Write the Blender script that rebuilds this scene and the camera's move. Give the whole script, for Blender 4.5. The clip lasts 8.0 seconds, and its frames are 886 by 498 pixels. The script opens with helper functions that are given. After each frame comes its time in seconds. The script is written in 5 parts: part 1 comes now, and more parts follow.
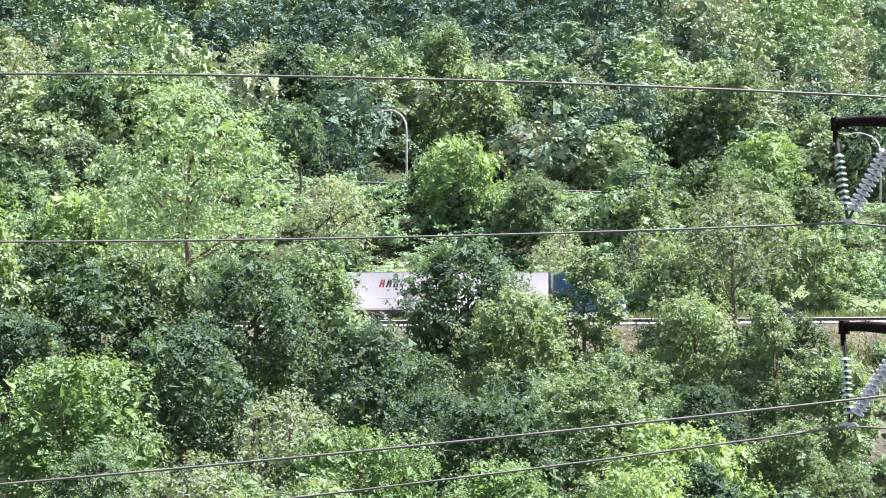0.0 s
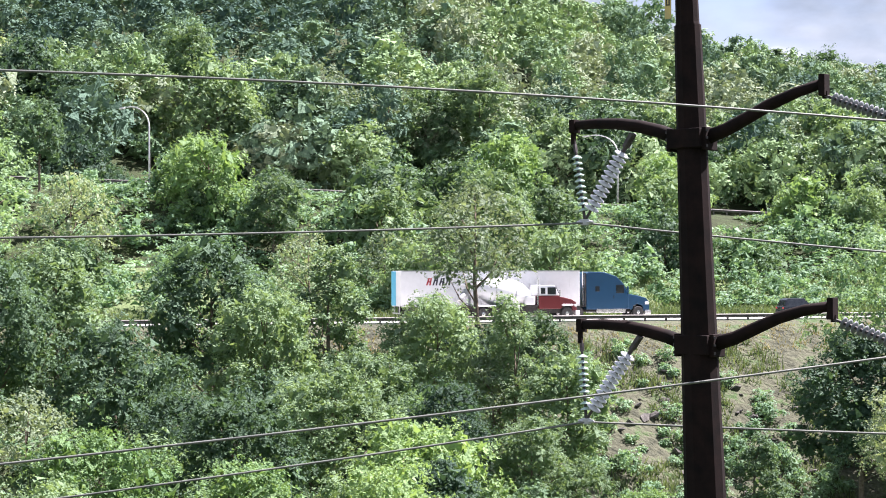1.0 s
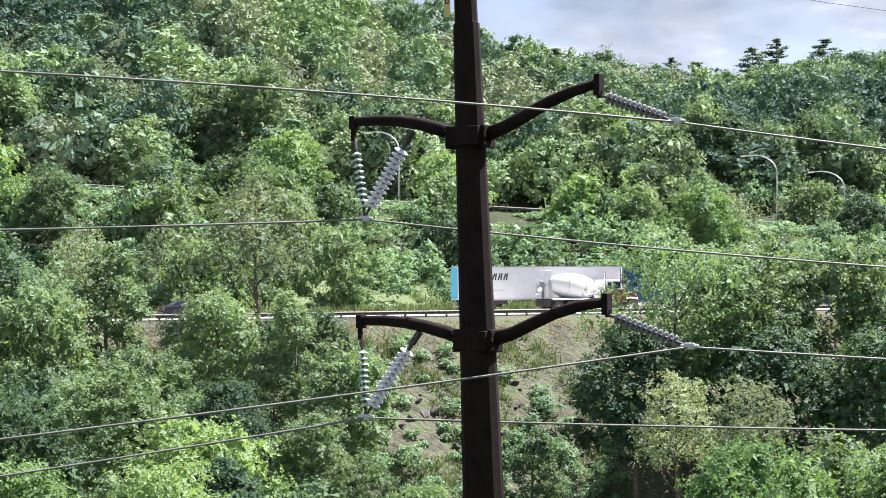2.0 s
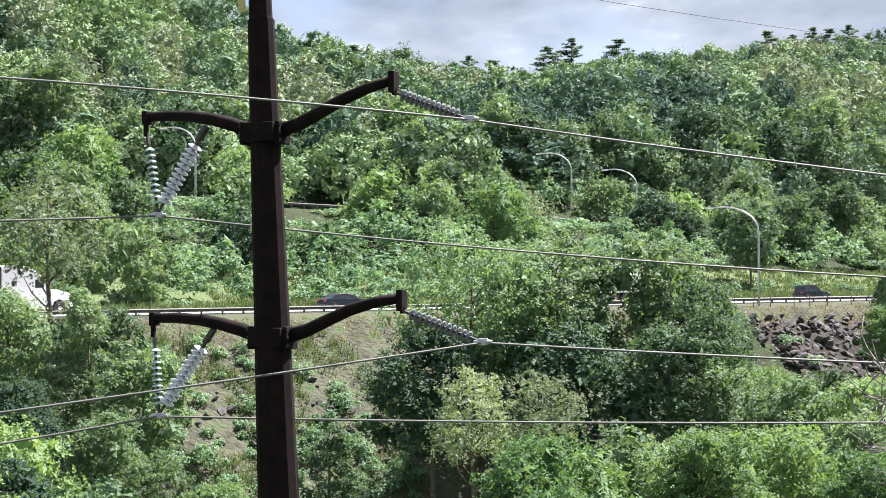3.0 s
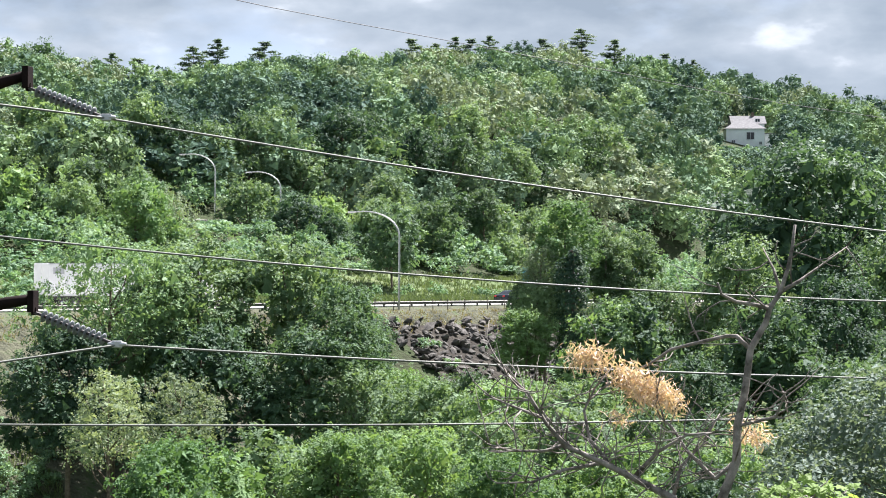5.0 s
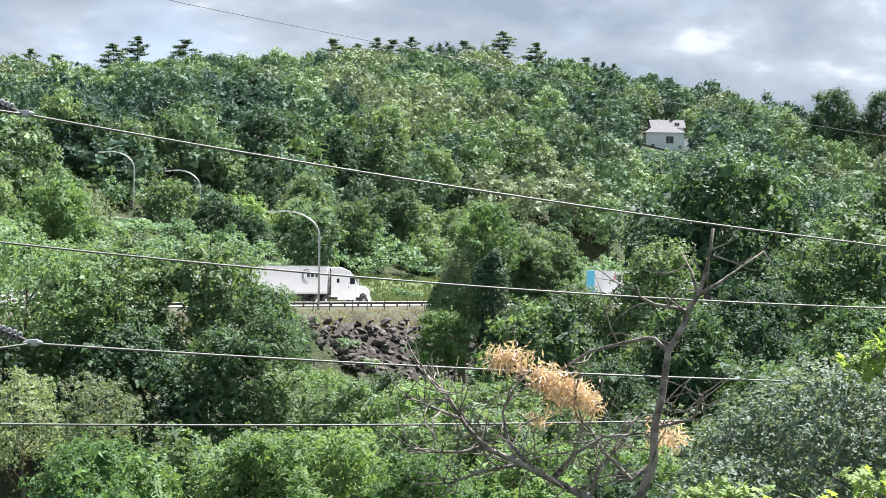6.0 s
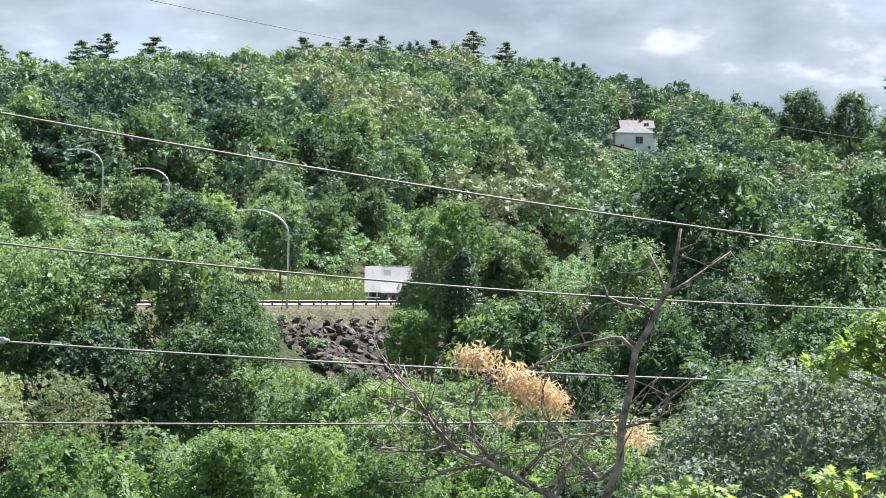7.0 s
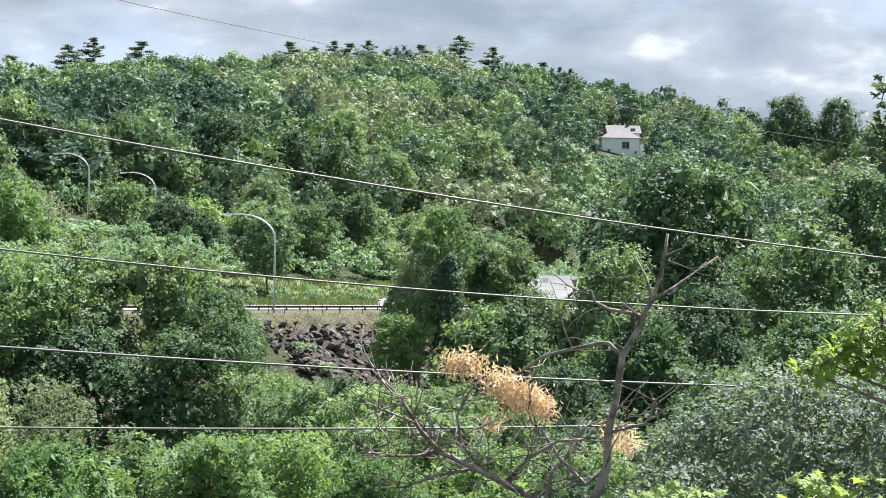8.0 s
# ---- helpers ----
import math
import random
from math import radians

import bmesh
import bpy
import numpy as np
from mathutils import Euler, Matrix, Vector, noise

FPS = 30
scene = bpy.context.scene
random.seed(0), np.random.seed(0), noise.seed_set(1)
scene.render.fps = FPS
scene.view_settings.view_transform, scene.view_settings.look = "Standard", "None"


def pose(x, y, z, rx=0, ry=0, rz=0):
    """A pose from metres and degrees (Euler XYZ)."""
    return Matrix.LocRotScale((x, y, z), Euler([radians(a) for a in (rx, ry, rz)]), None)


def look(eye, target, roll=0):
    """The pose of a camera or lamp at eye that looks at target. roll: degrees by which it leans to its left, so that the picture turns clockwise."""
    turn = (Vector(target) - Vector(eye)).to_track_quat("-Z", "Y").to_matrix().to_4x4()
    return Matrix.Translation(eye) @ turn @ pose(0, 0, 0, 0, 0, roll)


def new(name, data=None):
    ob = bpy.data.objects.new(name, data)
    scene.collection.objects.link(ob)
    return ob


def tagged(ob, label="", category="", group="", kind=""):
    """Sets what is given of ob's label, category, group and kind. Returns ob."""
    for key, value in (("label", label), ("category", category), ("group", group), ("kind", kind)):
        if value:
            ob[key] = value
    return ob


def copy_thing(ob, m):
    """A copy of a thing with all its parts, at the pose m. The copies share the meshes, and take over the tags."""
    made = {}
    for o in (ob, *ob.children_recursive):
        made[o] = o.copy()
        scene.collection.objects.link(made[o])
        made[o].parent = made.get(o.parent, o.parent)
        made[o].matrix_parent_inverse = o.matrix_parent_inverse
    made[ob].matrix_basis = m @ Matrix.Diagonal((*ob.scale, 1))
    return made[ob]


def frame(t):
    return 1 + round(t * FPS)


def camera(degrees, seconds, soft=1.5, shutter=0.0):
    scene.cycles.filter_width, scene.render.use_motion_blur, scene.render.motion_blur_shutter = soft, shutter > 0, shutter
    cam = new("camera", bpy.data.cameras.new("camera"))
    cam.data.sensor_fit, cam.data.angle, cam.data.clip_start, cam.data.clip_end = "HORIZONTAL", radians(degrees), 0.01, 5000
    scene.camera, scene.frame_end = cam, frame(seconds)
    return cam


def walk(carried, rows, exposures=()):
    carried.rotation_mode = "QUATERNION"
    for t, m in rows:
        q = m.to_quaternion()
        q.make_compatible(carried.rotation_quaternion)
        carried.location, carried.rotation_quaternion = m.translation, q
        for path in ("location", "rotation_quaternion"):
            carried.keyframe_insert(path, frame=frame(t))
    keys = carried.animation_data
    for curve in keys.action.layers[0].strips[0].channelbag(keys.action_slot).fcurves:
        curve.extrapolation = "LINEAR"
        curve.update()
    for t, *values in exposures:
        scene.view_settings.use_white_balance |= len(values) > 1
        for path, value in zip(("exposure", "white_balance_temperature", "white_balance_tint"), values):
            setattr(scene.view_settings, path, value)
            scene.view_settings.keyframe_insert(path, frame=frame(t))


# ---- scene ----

EYE_Z = 20.0


def aim(x, turn, up, lean):
    """Camera pose at x on the terrace: degrees turned left of +y, upwards, and its lean."""
    a, b = radians(turn), radians(up)
    way = Vector((-math.sin(a) * math.cos(b), math.cos(a) * math.cos(b), math.sin(b)))
    eye = Vector((x, 0, EYE_Z))
    return look(eye, eye + way, lean)


cam = camera(27.86, 8.0, 1.0)
walk(cam, [
    (0.0, aim(-0.343, 30.758, 1.058, -0.153)),
    (0.5, aim(-0.313, 26.543, 1.048, -0.215)),
    (1.0, aim(-0.300, 22.586, 1.006, -0.201)),
    (1.5, aim(-0.276, 18.976, 0.940, -0.220)),
    (3.0, aim(-0.152, 9.145, 0.714, -0.388)),
    (3.5, aim(-0.093, 5.922, 0.675, -0.367)),
    (4.0, aim(-0.033, 2.804, 0.667, -0.262)),
    (4.5, aim(-0.000, 0.000, 0.688, -0.001)),
    (5.0, aim(0.001, -2.233, 0.781, 0.211)),
    (6.5, aim(-0.002, -5.402, 0.817, 0.849)),
    (7.0, aim(0.019, -5.774, 0.815, 0.898)),
    (7.5, aim(0.019, -6.022, 0.893, 0.932)),
    (8.0, aim(0.010, -6.203, 0.975, 0.962)),
], exposures=[(0.0, 2.26, 6050, 31), (1.0, 2.09, 6100, 28), (3.0, 1.92, 6100, 22), (5.0, 1.88, 6100, 19), (8.0, 1.85, 6150, 18)])

# ---------- light ----------
SUN_AZ, SUN_EL = 44.0, 56.0      # degrees clockwise from +y, above the horizon
world = bpy.data.worlds.new("sky")
scene.world = world
world.use_nodes = True
wn, wl = world.node_tree.nodes, world.node_tree.links
wn.clear()
sky = wn.new("ShaderNodeTexSky")
sky.sky_type, sky.sun_disc = "NISHITA", False
sky.sun_elevation, sky.sun_rotation = radians(SUN_EL), radians(SUN_AZ)
sky.altitude, sky.air_density, sky.dust_density = 200, 1.0, 2.0
tex = wn.new("ShaderNodeTexCoord")
stretch = wn.new("ShaderNodeMapping")
stretch.inputs["Scale"].default_value = (6.5, 6.5, 15.0)
stretch.inputs["Location"].default_value = (0.7, 1.9, 0.35)
bank = wn.new("ShaderNodeTexNoise")
bank.inputs["Scale"].default_value, bank.inputs["Detail"].default_value = 1.0, 8.0
bank.inputs["Roughness"].default_value = 0.52
cover = wn.new("ShaderNodeValToRGB")
cover.color_ramp.elements[0].position, cover.color_ramp.elements[1].position = 0.30, 0.50
puff = wn.new("ShaderNodeTexNoise")
puff.inputs["Scale"].default_value, puff.inputs["Detail"].default_value = 2.1, 7.0
tone = wn.new("ShaderNodeValToRGB")
tone.color_ramp.elements[0].position, tone.color_ramp.elements[0].color = 0.34, (0.112, 0.137, 0.153, 1)
tone.color_ramp.elements[1].position, tone.color_ramp.elements[1].color = 0.70, (0.312, 0.336, 0.332, 1)
mid = tone.color_ramp.elements.new(0.50)
mid.color = (0.149, 0.175, 0.187, 1)
lit = tone.color_ramp.elements.new(0.58)
lit.color = (0.178, 0.203, 0.212, 1)
clear = wn.new("ShaderNodeVectorMath")
clear.operation = "SCALE"
clear.inputs["Scale"].default_value = 0.045
blend = wn.new("ShaderNodeMix")
blend.data_type = "RGBA"
back, out = wn.new("ShaderNodeBackground"), wn.new("ShaderNodeOutputWorld")
wl.new(tex.outputs["Generated"], stretch.inputs["Vector"])
wl.new(stretch.outputs[0], bank.inputs["Vector"])
wl.new(stretch.outputs[0], puff.inputs["Vector"])
wl.new(bank.outputs[0], cover.inputs[0])
wl.new(puff.outputs[0], tone.inputs[0])
wl.new(sky.outputs[0], clear.inputs[0])
wl.new(cover.outputs[0], blend.inputs["Factor"])
wl.new(clear.outputs[0], blend.inputs["A"])
wl.new(tone.outputs[0], blend.inputs["B"])
wl.new(blend.outputs["Result"], back.inputs["Color"])
wl.new(back.outputs[0], out.inputs[0])

sun_data = bpy.data.lights.new("sun", "SUN")
sun_data.energy, sun_data.angle, sun_data.color = 5.0, radians(0.6), (1.0, 0.95, 0.86)
sun = new("sun", sun_data)
sun.matrix_world = look((0, 0, 300), Vector((0, 0, 300)) - Vector((
    math.sin(radians(SUN_AZ)) * math.cos(radians(SUN_EL)),
    math.cos(radians(SUN_AZ)) * math.cos(radians(SUN_EL)), math.sin(radians(SUN_EL)))))


# ---------- materials ----------
def material(name, colour, colour2=None, rough=0.6, metal=0.0, scale=4.0, bump=0.0, fine=40.0, spec=0.5, contrast=(0.35, 0.65)):
    """Two-tone noise over object space with fine relief."""
    m = bpy.data.materials.new(name)
    m.use_nodes = True
    nt = m.node_tree
    b = nt.nodes["Principled BSDF"]
    b.inputs["Roughness"].default_value, b.inputs["Metallic"].default_value = rough, metal
    b.inputs["Specular IOR Level"].default_value = spec
    co = nt.nodes.new("ShaderNodeTexCoord")
    n1 = nt.nodes.new("ShaderNodeTexNoise")
    n1.inputs["Scale"].default_value, n1.inputs["Detail"].default_value = scale, 8.0
    n1.inputs["Roughness"].default_value = 0.65
    nt.links.new(co.outputs["Object"], n1.inputs["Vector"])
    r = nt.nodes.new("ShaderNodeValToRGB")
    r.color_ramp.elements[0].position, r.color_ramp.elements[1].position = contrast
    r.color_ramp.elements[0].color = (*colour, 1)
    r.color_ramp.elements[1].color = (*(colour2 or [c * 0.8 for c in colour]), 1)
    nt.links.new(n1.outputs[0], r.inputs[0])
    nt.links.new(r.outputs[0], b.inputs["Base Color"])
    if bump:
        n2 = nt.nodes.new("ShaderNodeTexNoise")
        n2.inputs["Scale"].default_value, n2.inputs["Detail"].default_value = fine, 6.0
        nt.links.new(co.outputs["Object"], n2.inputs["Vector"])
        bp = nt.nodes.new("ShaderNodeBump")
        bp.inputs["Strength"].default_value, bp.inputs["Distance"].default_value = bump, 0.5 / fine
        nt.links.new(n2.outputs[0], bp.inputs["Height"])
        nt.links.new(bp.outputs[0], b.inputs["Normal"])
    return m


def leaf_material(name, dark, light, patch=0.09, glow=0.32, per_tree=True, leafy=0.3, gloss=0.25, grain=5.0):
    """Foliage: each leaf and each tree differ a little; thin leaves let light through."""
    m = bpy.data.materials.new(name)
    m.use_nodes = True
    nt = m.node_tree
    nd, ln = nt.nodes, nt.links
    b = nd["Principled BSDF"]
    b.inputs["Roughness"].default_value = 0.6
    b.inputs["Specular IOR Level"].default_value = gloss
    geo, co = nd.new("ShaderNodeNewGeometry"), nd.new("ShaderNodeTexCoord")
    big = nd.new("ShaderNodeTexNoise")
    big.inputs["Scale"].default_value, big.inputs["Detail"].default_value = patch, 3.0
    big.inputs["Roughness"].default_value = 0.6
    ln.new(geo.outputs["Position"], big.inputs["Vector"])
    info = nd.new("ShaderNodeObjectInfo")
    a1 = nd.new("ShaderNodeMath"); a1.operation = "MULTIPLY_ADD"
    a1.inputs[1].default_value, a1.inputs[2].default_value = leafy, -leafy / 2
    ln.new(geo.outputs["Random Per Island"], a1.inputs[0])
    a2 = nd.new("ShaderNodeMath"); a2.operation = "MULTIPLY_ADD"
    a2.inputs[1].default_value, a2.inputs[2].default_value = (0.5 if per_tree else 0.0), (-0.25 if per_tree else 0.0)
    ln.new(info.outputs["Random"], a2.inputs[0])
    s1 = nd.new("ShaderNodeMath"); s1.operation = "ADD"
    ln.new(a1.outputs[0], s1.inputs[0]); ln.new(a2.outputs[0], s1.inputs[1])
    s2 = nd.new("ShaderNodeMath"); s2.operation = "ADD"; s2.use_clamp = True
    ln.new(s1.outputs[0], s2.inputs[0]); ln.new(big.outputs[0], s2.inputs[1])
    tuft = nd.new("ShaderNodeTexNoise")
    tuft.inputs["Scale"].default_value, tuft.inputs["Detail"].default_value = grain, 4.0
    tuft.inputs["Roughness"].default_value = 0.6
    ln.new(co.outputs["Object"], tuft.inputs["Vector"])
    relief = nd.new("ShaderNodeBump")
    relief.inputs["Strength"].default_value, relief.inputs["Distance"].default_value = 0.6, 1.1 / grain
    ln.new(tuft.outputs[0], relief.inputs["Height"])
    ln.new(relief.outputs[0], b.inputs["Normal"])
    r = nd.new("ShaderNodeValToRGB")
    r.color_ramp.elements[0].position, r.color_ramp.elements[1].position = 0.2, 0.8
    r.color_ramp.elements[0].color, r.color_ramp.elements[1].color = (*dark, 1), (*light, 1)
    ln.new(s2.outputs[0], r.inputs[0])
    ln.new(r.outputs[0], b.inputs["Base Color"])
    tr = nd.new("ShaderNodeBsdfTranslucent")
    warm = nd.new("ShaderNodeMix"); warm.data_type = "RGBA"; warm.blend_type = "MULTIPLY"
    warm.inputs["Factor"].default_value = 1.0
    warm.inputs["B"].default_value = (1.2, 1.15, 0.6, 1)
    ln.new(r.outputs[0], warm.inputs["A"])
    ln.new(warm.outputs["Result"], tr.inputs["Color"])
    mx = nd.new("ShaderNodeMixShader")
    mx.inputs[0].default_value = glow
    ln.new(b.outputs[0], mx.inputs[1]); ln.new(tr.outputs[0], mx.inputs[2])
    ln.new(mx.outputs[0], nd["Material Output"].inputs["Surface"])
    return m


LEAF_MID = leaf_material("leaf_green", (0.061, 0.118, 0.064), (0.224, 0.336, 0.172))
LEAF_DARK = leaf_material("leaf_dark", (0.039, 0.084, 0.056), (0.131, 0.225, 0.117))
LEAF_BRIGHT = leaf_material("leaf_bright", (0.108, 0.210, 0.084), (0.267, 0.404, 0.167))
LEAF_OLIVE = leaf_material("leaf_olive", (0.126, 0.183, 0.120), (0.287, 0.367, 0.220))
LEAF_GREY = leaf_material("leaf_grey_green", (0.129, 0.190, 0.144), (0.288, 0.365, 0.324))
# distance haze is put into these greens: raised darks, more blue, less contrast
HAZY_FAR_TONES = [leaf_material(name, dark, light, patch=0.05, glow=0.12, per_tree=False, leafy=0.16, gloss=0.05, grain=2.4) for name, dark, light in (
    ("leaf_far_deep", (0.060, 0.112, 0.090), (0.097, 0.166, 0.126)), ("leaf_far_dark", (0.084, 0.148, 0.109), (0.129, 0.207, 0.140)),
    ("leaf_far_blue", (0.104, 0.172, 0.112), (0.150, 0.232, 0.148)), ("leaf_far_mid", (0.124, 0.210, 0.129), (0.191, 0.292, 0.170)),
    ("leaf_far_fresh", (0.165, 0.262, 0.132), (0.245, 0.356, 0.178)), ("leaf_far_light", (0.201, 0.303, 0.161), (0.292, 0.405, 0.222)),
    ("leaf_far_olive", (0.201, 0.264, 0.170), (0.292, 0.353, 0.232)))]
LEAF_BUSH = leaf_material("leaf_bush", (0.093, 0.189, 0.107), (0.275, 0.426, 0.252), patch=0.12, per_tree=False)
LEAF_LOCUST = leaf_material("leaf_locust", (0.088, 0.165, 0.092), (0.234, 0.366, 0.182))
NEEDLE = leaf_material("needle", (0.075, 0.125, 0.088), (0.150, 0.215, 0.145), glow=0.3)
DRY_LEAF = leaf_material("dry_leaf", (0.50, 0.37, 0.27), (0.80, 0.65, 0.51), glow=0.25)
BARK = material("bark", (0.10, 0.075, 0.055), (0.20, 0.165, 0.13), 0.9, scale=3, bump=0.6, fine=18, spec=0.2)
BARK_GREY = material("bark_grey", (0.09, 0.08, 0.07), (0.33, 0.30, 0.27), 0.85, scale=5, bump=0.5, fine=25, spec=0.2)
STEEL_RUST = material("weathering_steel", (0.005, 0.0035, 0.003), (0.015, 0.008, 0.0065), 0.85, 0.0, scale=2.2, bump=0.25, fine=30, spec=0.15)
GALV = material("galvanised_steel", (0.42, 0.43, 0.43), (0.55, 0.56, 0.56), 0.45, 0.7, scale=6)
WIRE = material("aluminium_wire", (0.11, 0.12, 0.105), (0.19, 0.195, 0.175), 0.6, 0.4, scale=3)
WIRE_DARK = material("aged_wire", (0.10, 0.105, 0.11), (0.15, 0.15, 0.155), 0.7, 0.2, scale=3)
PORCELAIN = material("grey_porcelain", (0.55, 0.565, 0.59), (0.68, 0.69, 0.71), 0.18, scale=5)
# darker grey for the outward-pulled strings
PORCELAIN_GREY = material("dark_grey_porcelain", (0.13, 0.14, 0.15), (0.22, 0.235, 0.25), 0.35, scale=5)
GLASS_DISC = material("green_glass_disc", (0.42, 0.56, 0.52), (0.55, 0.68, 0.64), 0.15, scale=5)
DARK_FIT = material("dark_fitting", (0.05, 0.045, 0.045), (0.11, 0.10, 0.10), 0.6, 0.5, scale=8)
ASPHALT = material("worn_concrete_road", (0.48, 0.47, 0.44), (0.58, 0.57, 0.53), 0.85, scale=0.6, bump=0.3, fine=30)
PAINT_LINE = material("road_paint", (0.75, 0.74, 0.70), (0.62, 0.61, 0.57), 0.7, scale=2)
GRASS_M = leaf_material("grass_blades", (0.074, 0.122, 0.054), (0.172, 0.222, 0.108), patch=0.25, glow=0.3, per_tree=False)
ROCK_M = material("dark_rock", (0.034, 0.033, 0.030), (0.150, 0.142, 0.128), 0.9, scale=1.4, bump=0.8, fine=9, spec=0.25)


def ground_material(name, tones):
    m = bpy.data.materials.new(name)
    m.use_nodes = True
    nt = m.node_tree
    nd, ln = nt.nodes, nt.links
    b = nd["Principled BSDF"]
    b.inputs["Roughness"].default_value = 0.95
    b.inputs["Specular IOR Level"].default_value = 0.15
    geo = nd.new("ShaderNodeNewGeometry")
    n1, n2 = nd.new("ShaderNodeTexNoise"), nd.new("ShaderNodeTexNoise")
    n1.inputs["Scale"].default_value, n1.inputs["Detail"].default_value = 0.4, 10.0
    n1.inputs["Roughness"].default_value = 0.78
    n2.inputs["Scale"].default_value, n2.inputs["Detail"].default_value = 2.5, 6.0
    for n in (n1, n2):
        ln.new(geo.outputs["Position"], n.inputs["Vector"])
    r = nd.new("ShaderNodeValToRGB")
    e = r.color_ramp.elements
    for k, (p, c) in enumerate(tones):
        x = e[k] if k < 2 else e.new(p)
        x.position, x.color = p, (*c, 1)
    ln.new(n1.outputs[0], r.inputs[0]); ln.new(r.outputs[0], b.inputs["Base Color"])
    bp = nd.new("ShaderNodeBump")
    bp.inputs["Strength"].default_value, bp.inputs["Distance"].default_value = 0.9, 0.35
    ln.new(n2.outputs[0], bp.inputs["Height"]); ln.new(bp.outputs[0], b.inputs["Normal"])
    return m


GROUND_M = ground_material("woodland_floor", ((0.3, (0.022, 0.026, 0.014)), (0.7, (0.05, 0.085, 0.03)), (0.5, (0.035, 0.045, 0.02))))
SLOPE_M = ground_material("eroded_slope", ((0.3, (0.016, 0.015, 0.014)), (0.61, (0.052, 0.088, 0.032)), (0.42, (0.050, 0.054, 0.036)), (0.53, (0.094, 0.097, 0.064))))
MEADOW_M = ground_material("meadow_floor", ((0.3, (0.075, 0.115, 0.045)), (0.7, (0.150, 0.165, 0.085)), (0.5, (0.105, 0.145, 0.062))))
ROCKFACE_M = ground_material("rock_face", ((0.3, (0.015, 0.014, 0.012)), (0.7, (0.080, 0.075, 0.058)), (0.5, (0.038, 0.034, 0.028))))

# ---------- plan ----------
# road frame: s runs along the lower highway, q across it (positive = uphill, away from the valley)
ORIGIN, ALONG, ACROSS = np.array((-51.2, 143.0)), np.array((0.746, 0.666)), np.array((-0.666, 0.746))
ROAD_Z = 16.7


def at_road(s, q):
    p = ORIGIN + s * ALONG + q * ACROSS
    return float(p[0]), float(p[1])


def road_sq(x, y):
    dx, dy = np.asarray(x, float) - ORIGIN[0], np.asarray(y, float) - ORIGIN[1]
    return dx * ALONG[0] + dy * ALONG[1], dx * ACROSS[0] + dy * ACROSS[1]


def upper_z(s):
    """Height of the upper carriageway."""
    return np.interp(s, (-200, -24, 37, 98, 165, 260), (34, 30.5, 28.4, 26.2, 21.0, 19.0))


def smooth(t):
    t = np.clip(t, 0, 1)
    return t * t * (3 - 2 * t)


def ripple(x, y, a):
    return np.sin(x / 7.3 + 1.3 * np.sin(y / 11.0)) * a + np.sin(y / 5.1 + x / 9.7) * a * 0.7


def hill_crest(az):
    """Crest of the wooded hills over bearing: elevation (degrees) of the tree tops and distance."""
    el = np.interp(az, (-60, -45, -25, -18, -12.7, -11, -7.4, -0.2, 5, 11, 13.8, 16, 20, 45),
                   (12, 11.6, 10.7, 9.1, 7.5, 6.8, 6.2, 6.8, 7.1, 6.4, 5.8, 5.3, 4.6, 4.0))
    far = np.interp(az, (-60, -20, -12, -5, 8, 20, 45), (420, 430, 480, 640, 680, 620, 700))
    return el, far


def ground_z(x, y):
    x, y = np.asarray(x, float), np.asarray(y, float)
    s, q = road_sq(x, y)
    z_up = upper_z(s)
    az, r = np.degrees(np.arctan2(x, y)), np.hypot(x, y)
    el, far = hill_crest(np.clip(az, -60, 45))
    top = EYE_Z + far * np.tan(np.radians(el)) - np.interp(az, (8, 10), (11.0, 12.8))
    cosq = np.maximum(np.sin(np.radians(az)) * ACROSS[0] + np.cos(np.radians(az)) * ACROSS[1], 0.25)
    r0 = np.minimum((84 + 140.8) / cosq, far - 60)
    t = (r - r0) / (far - r0)
    hill = z_up + (top - z_up) * np.clip(t, 0, 1) ** np.interp(az, (-14, -4), (0.92, 0.62)) - np.maximum(t - 1, 0) * 40 + ripple(x, y, 0.7) * np.clip(t * 5, 0, 1)
    slope = ROAD_Z + (z_up - ROAD_Z) * smooth((q - 17) / 42)
    bank = ROAD_Z - 0.55 - 0.62 * np.maximum(-10.5 - q, 0) + ripple(x * 2.3, y * 2.3, 0.35) * smooth((-12 - q) / 6)
    valley = -5.0 + ripple(x, y, 0.4)
    near = -5 + 19.0 * smooth((-78 - q) / 62)
    low = np.maximum(np.maximum(bank, valley), near)
    z = np.where(q > 80, np.where(az > 46, z_up, hill), np.where(q > 14, slope, np.where(q > -9, ROAD_Z - 0.06 - 0.22 * np.maximum(-6.8 - q, 0), low)))
    return np.where(y < -5, np.minimum(z, 14.0), z)


# ---------- mesh helpers ----------
def mesh_object(name, verts, faces, mat, parent=None, label="", smoothed=False):
    me = bpy.data.meshes.new(name)
    me.from_pydata(verts, [], faces)
    me.materials.append(mat)
    if smoothed:
        me.polygons.foreach_set("use_smooth", [True] * len(me.polygons))
    ob = new(name, me)
    if parent:
        ob.parent = parent
    return tagged(ob, label)


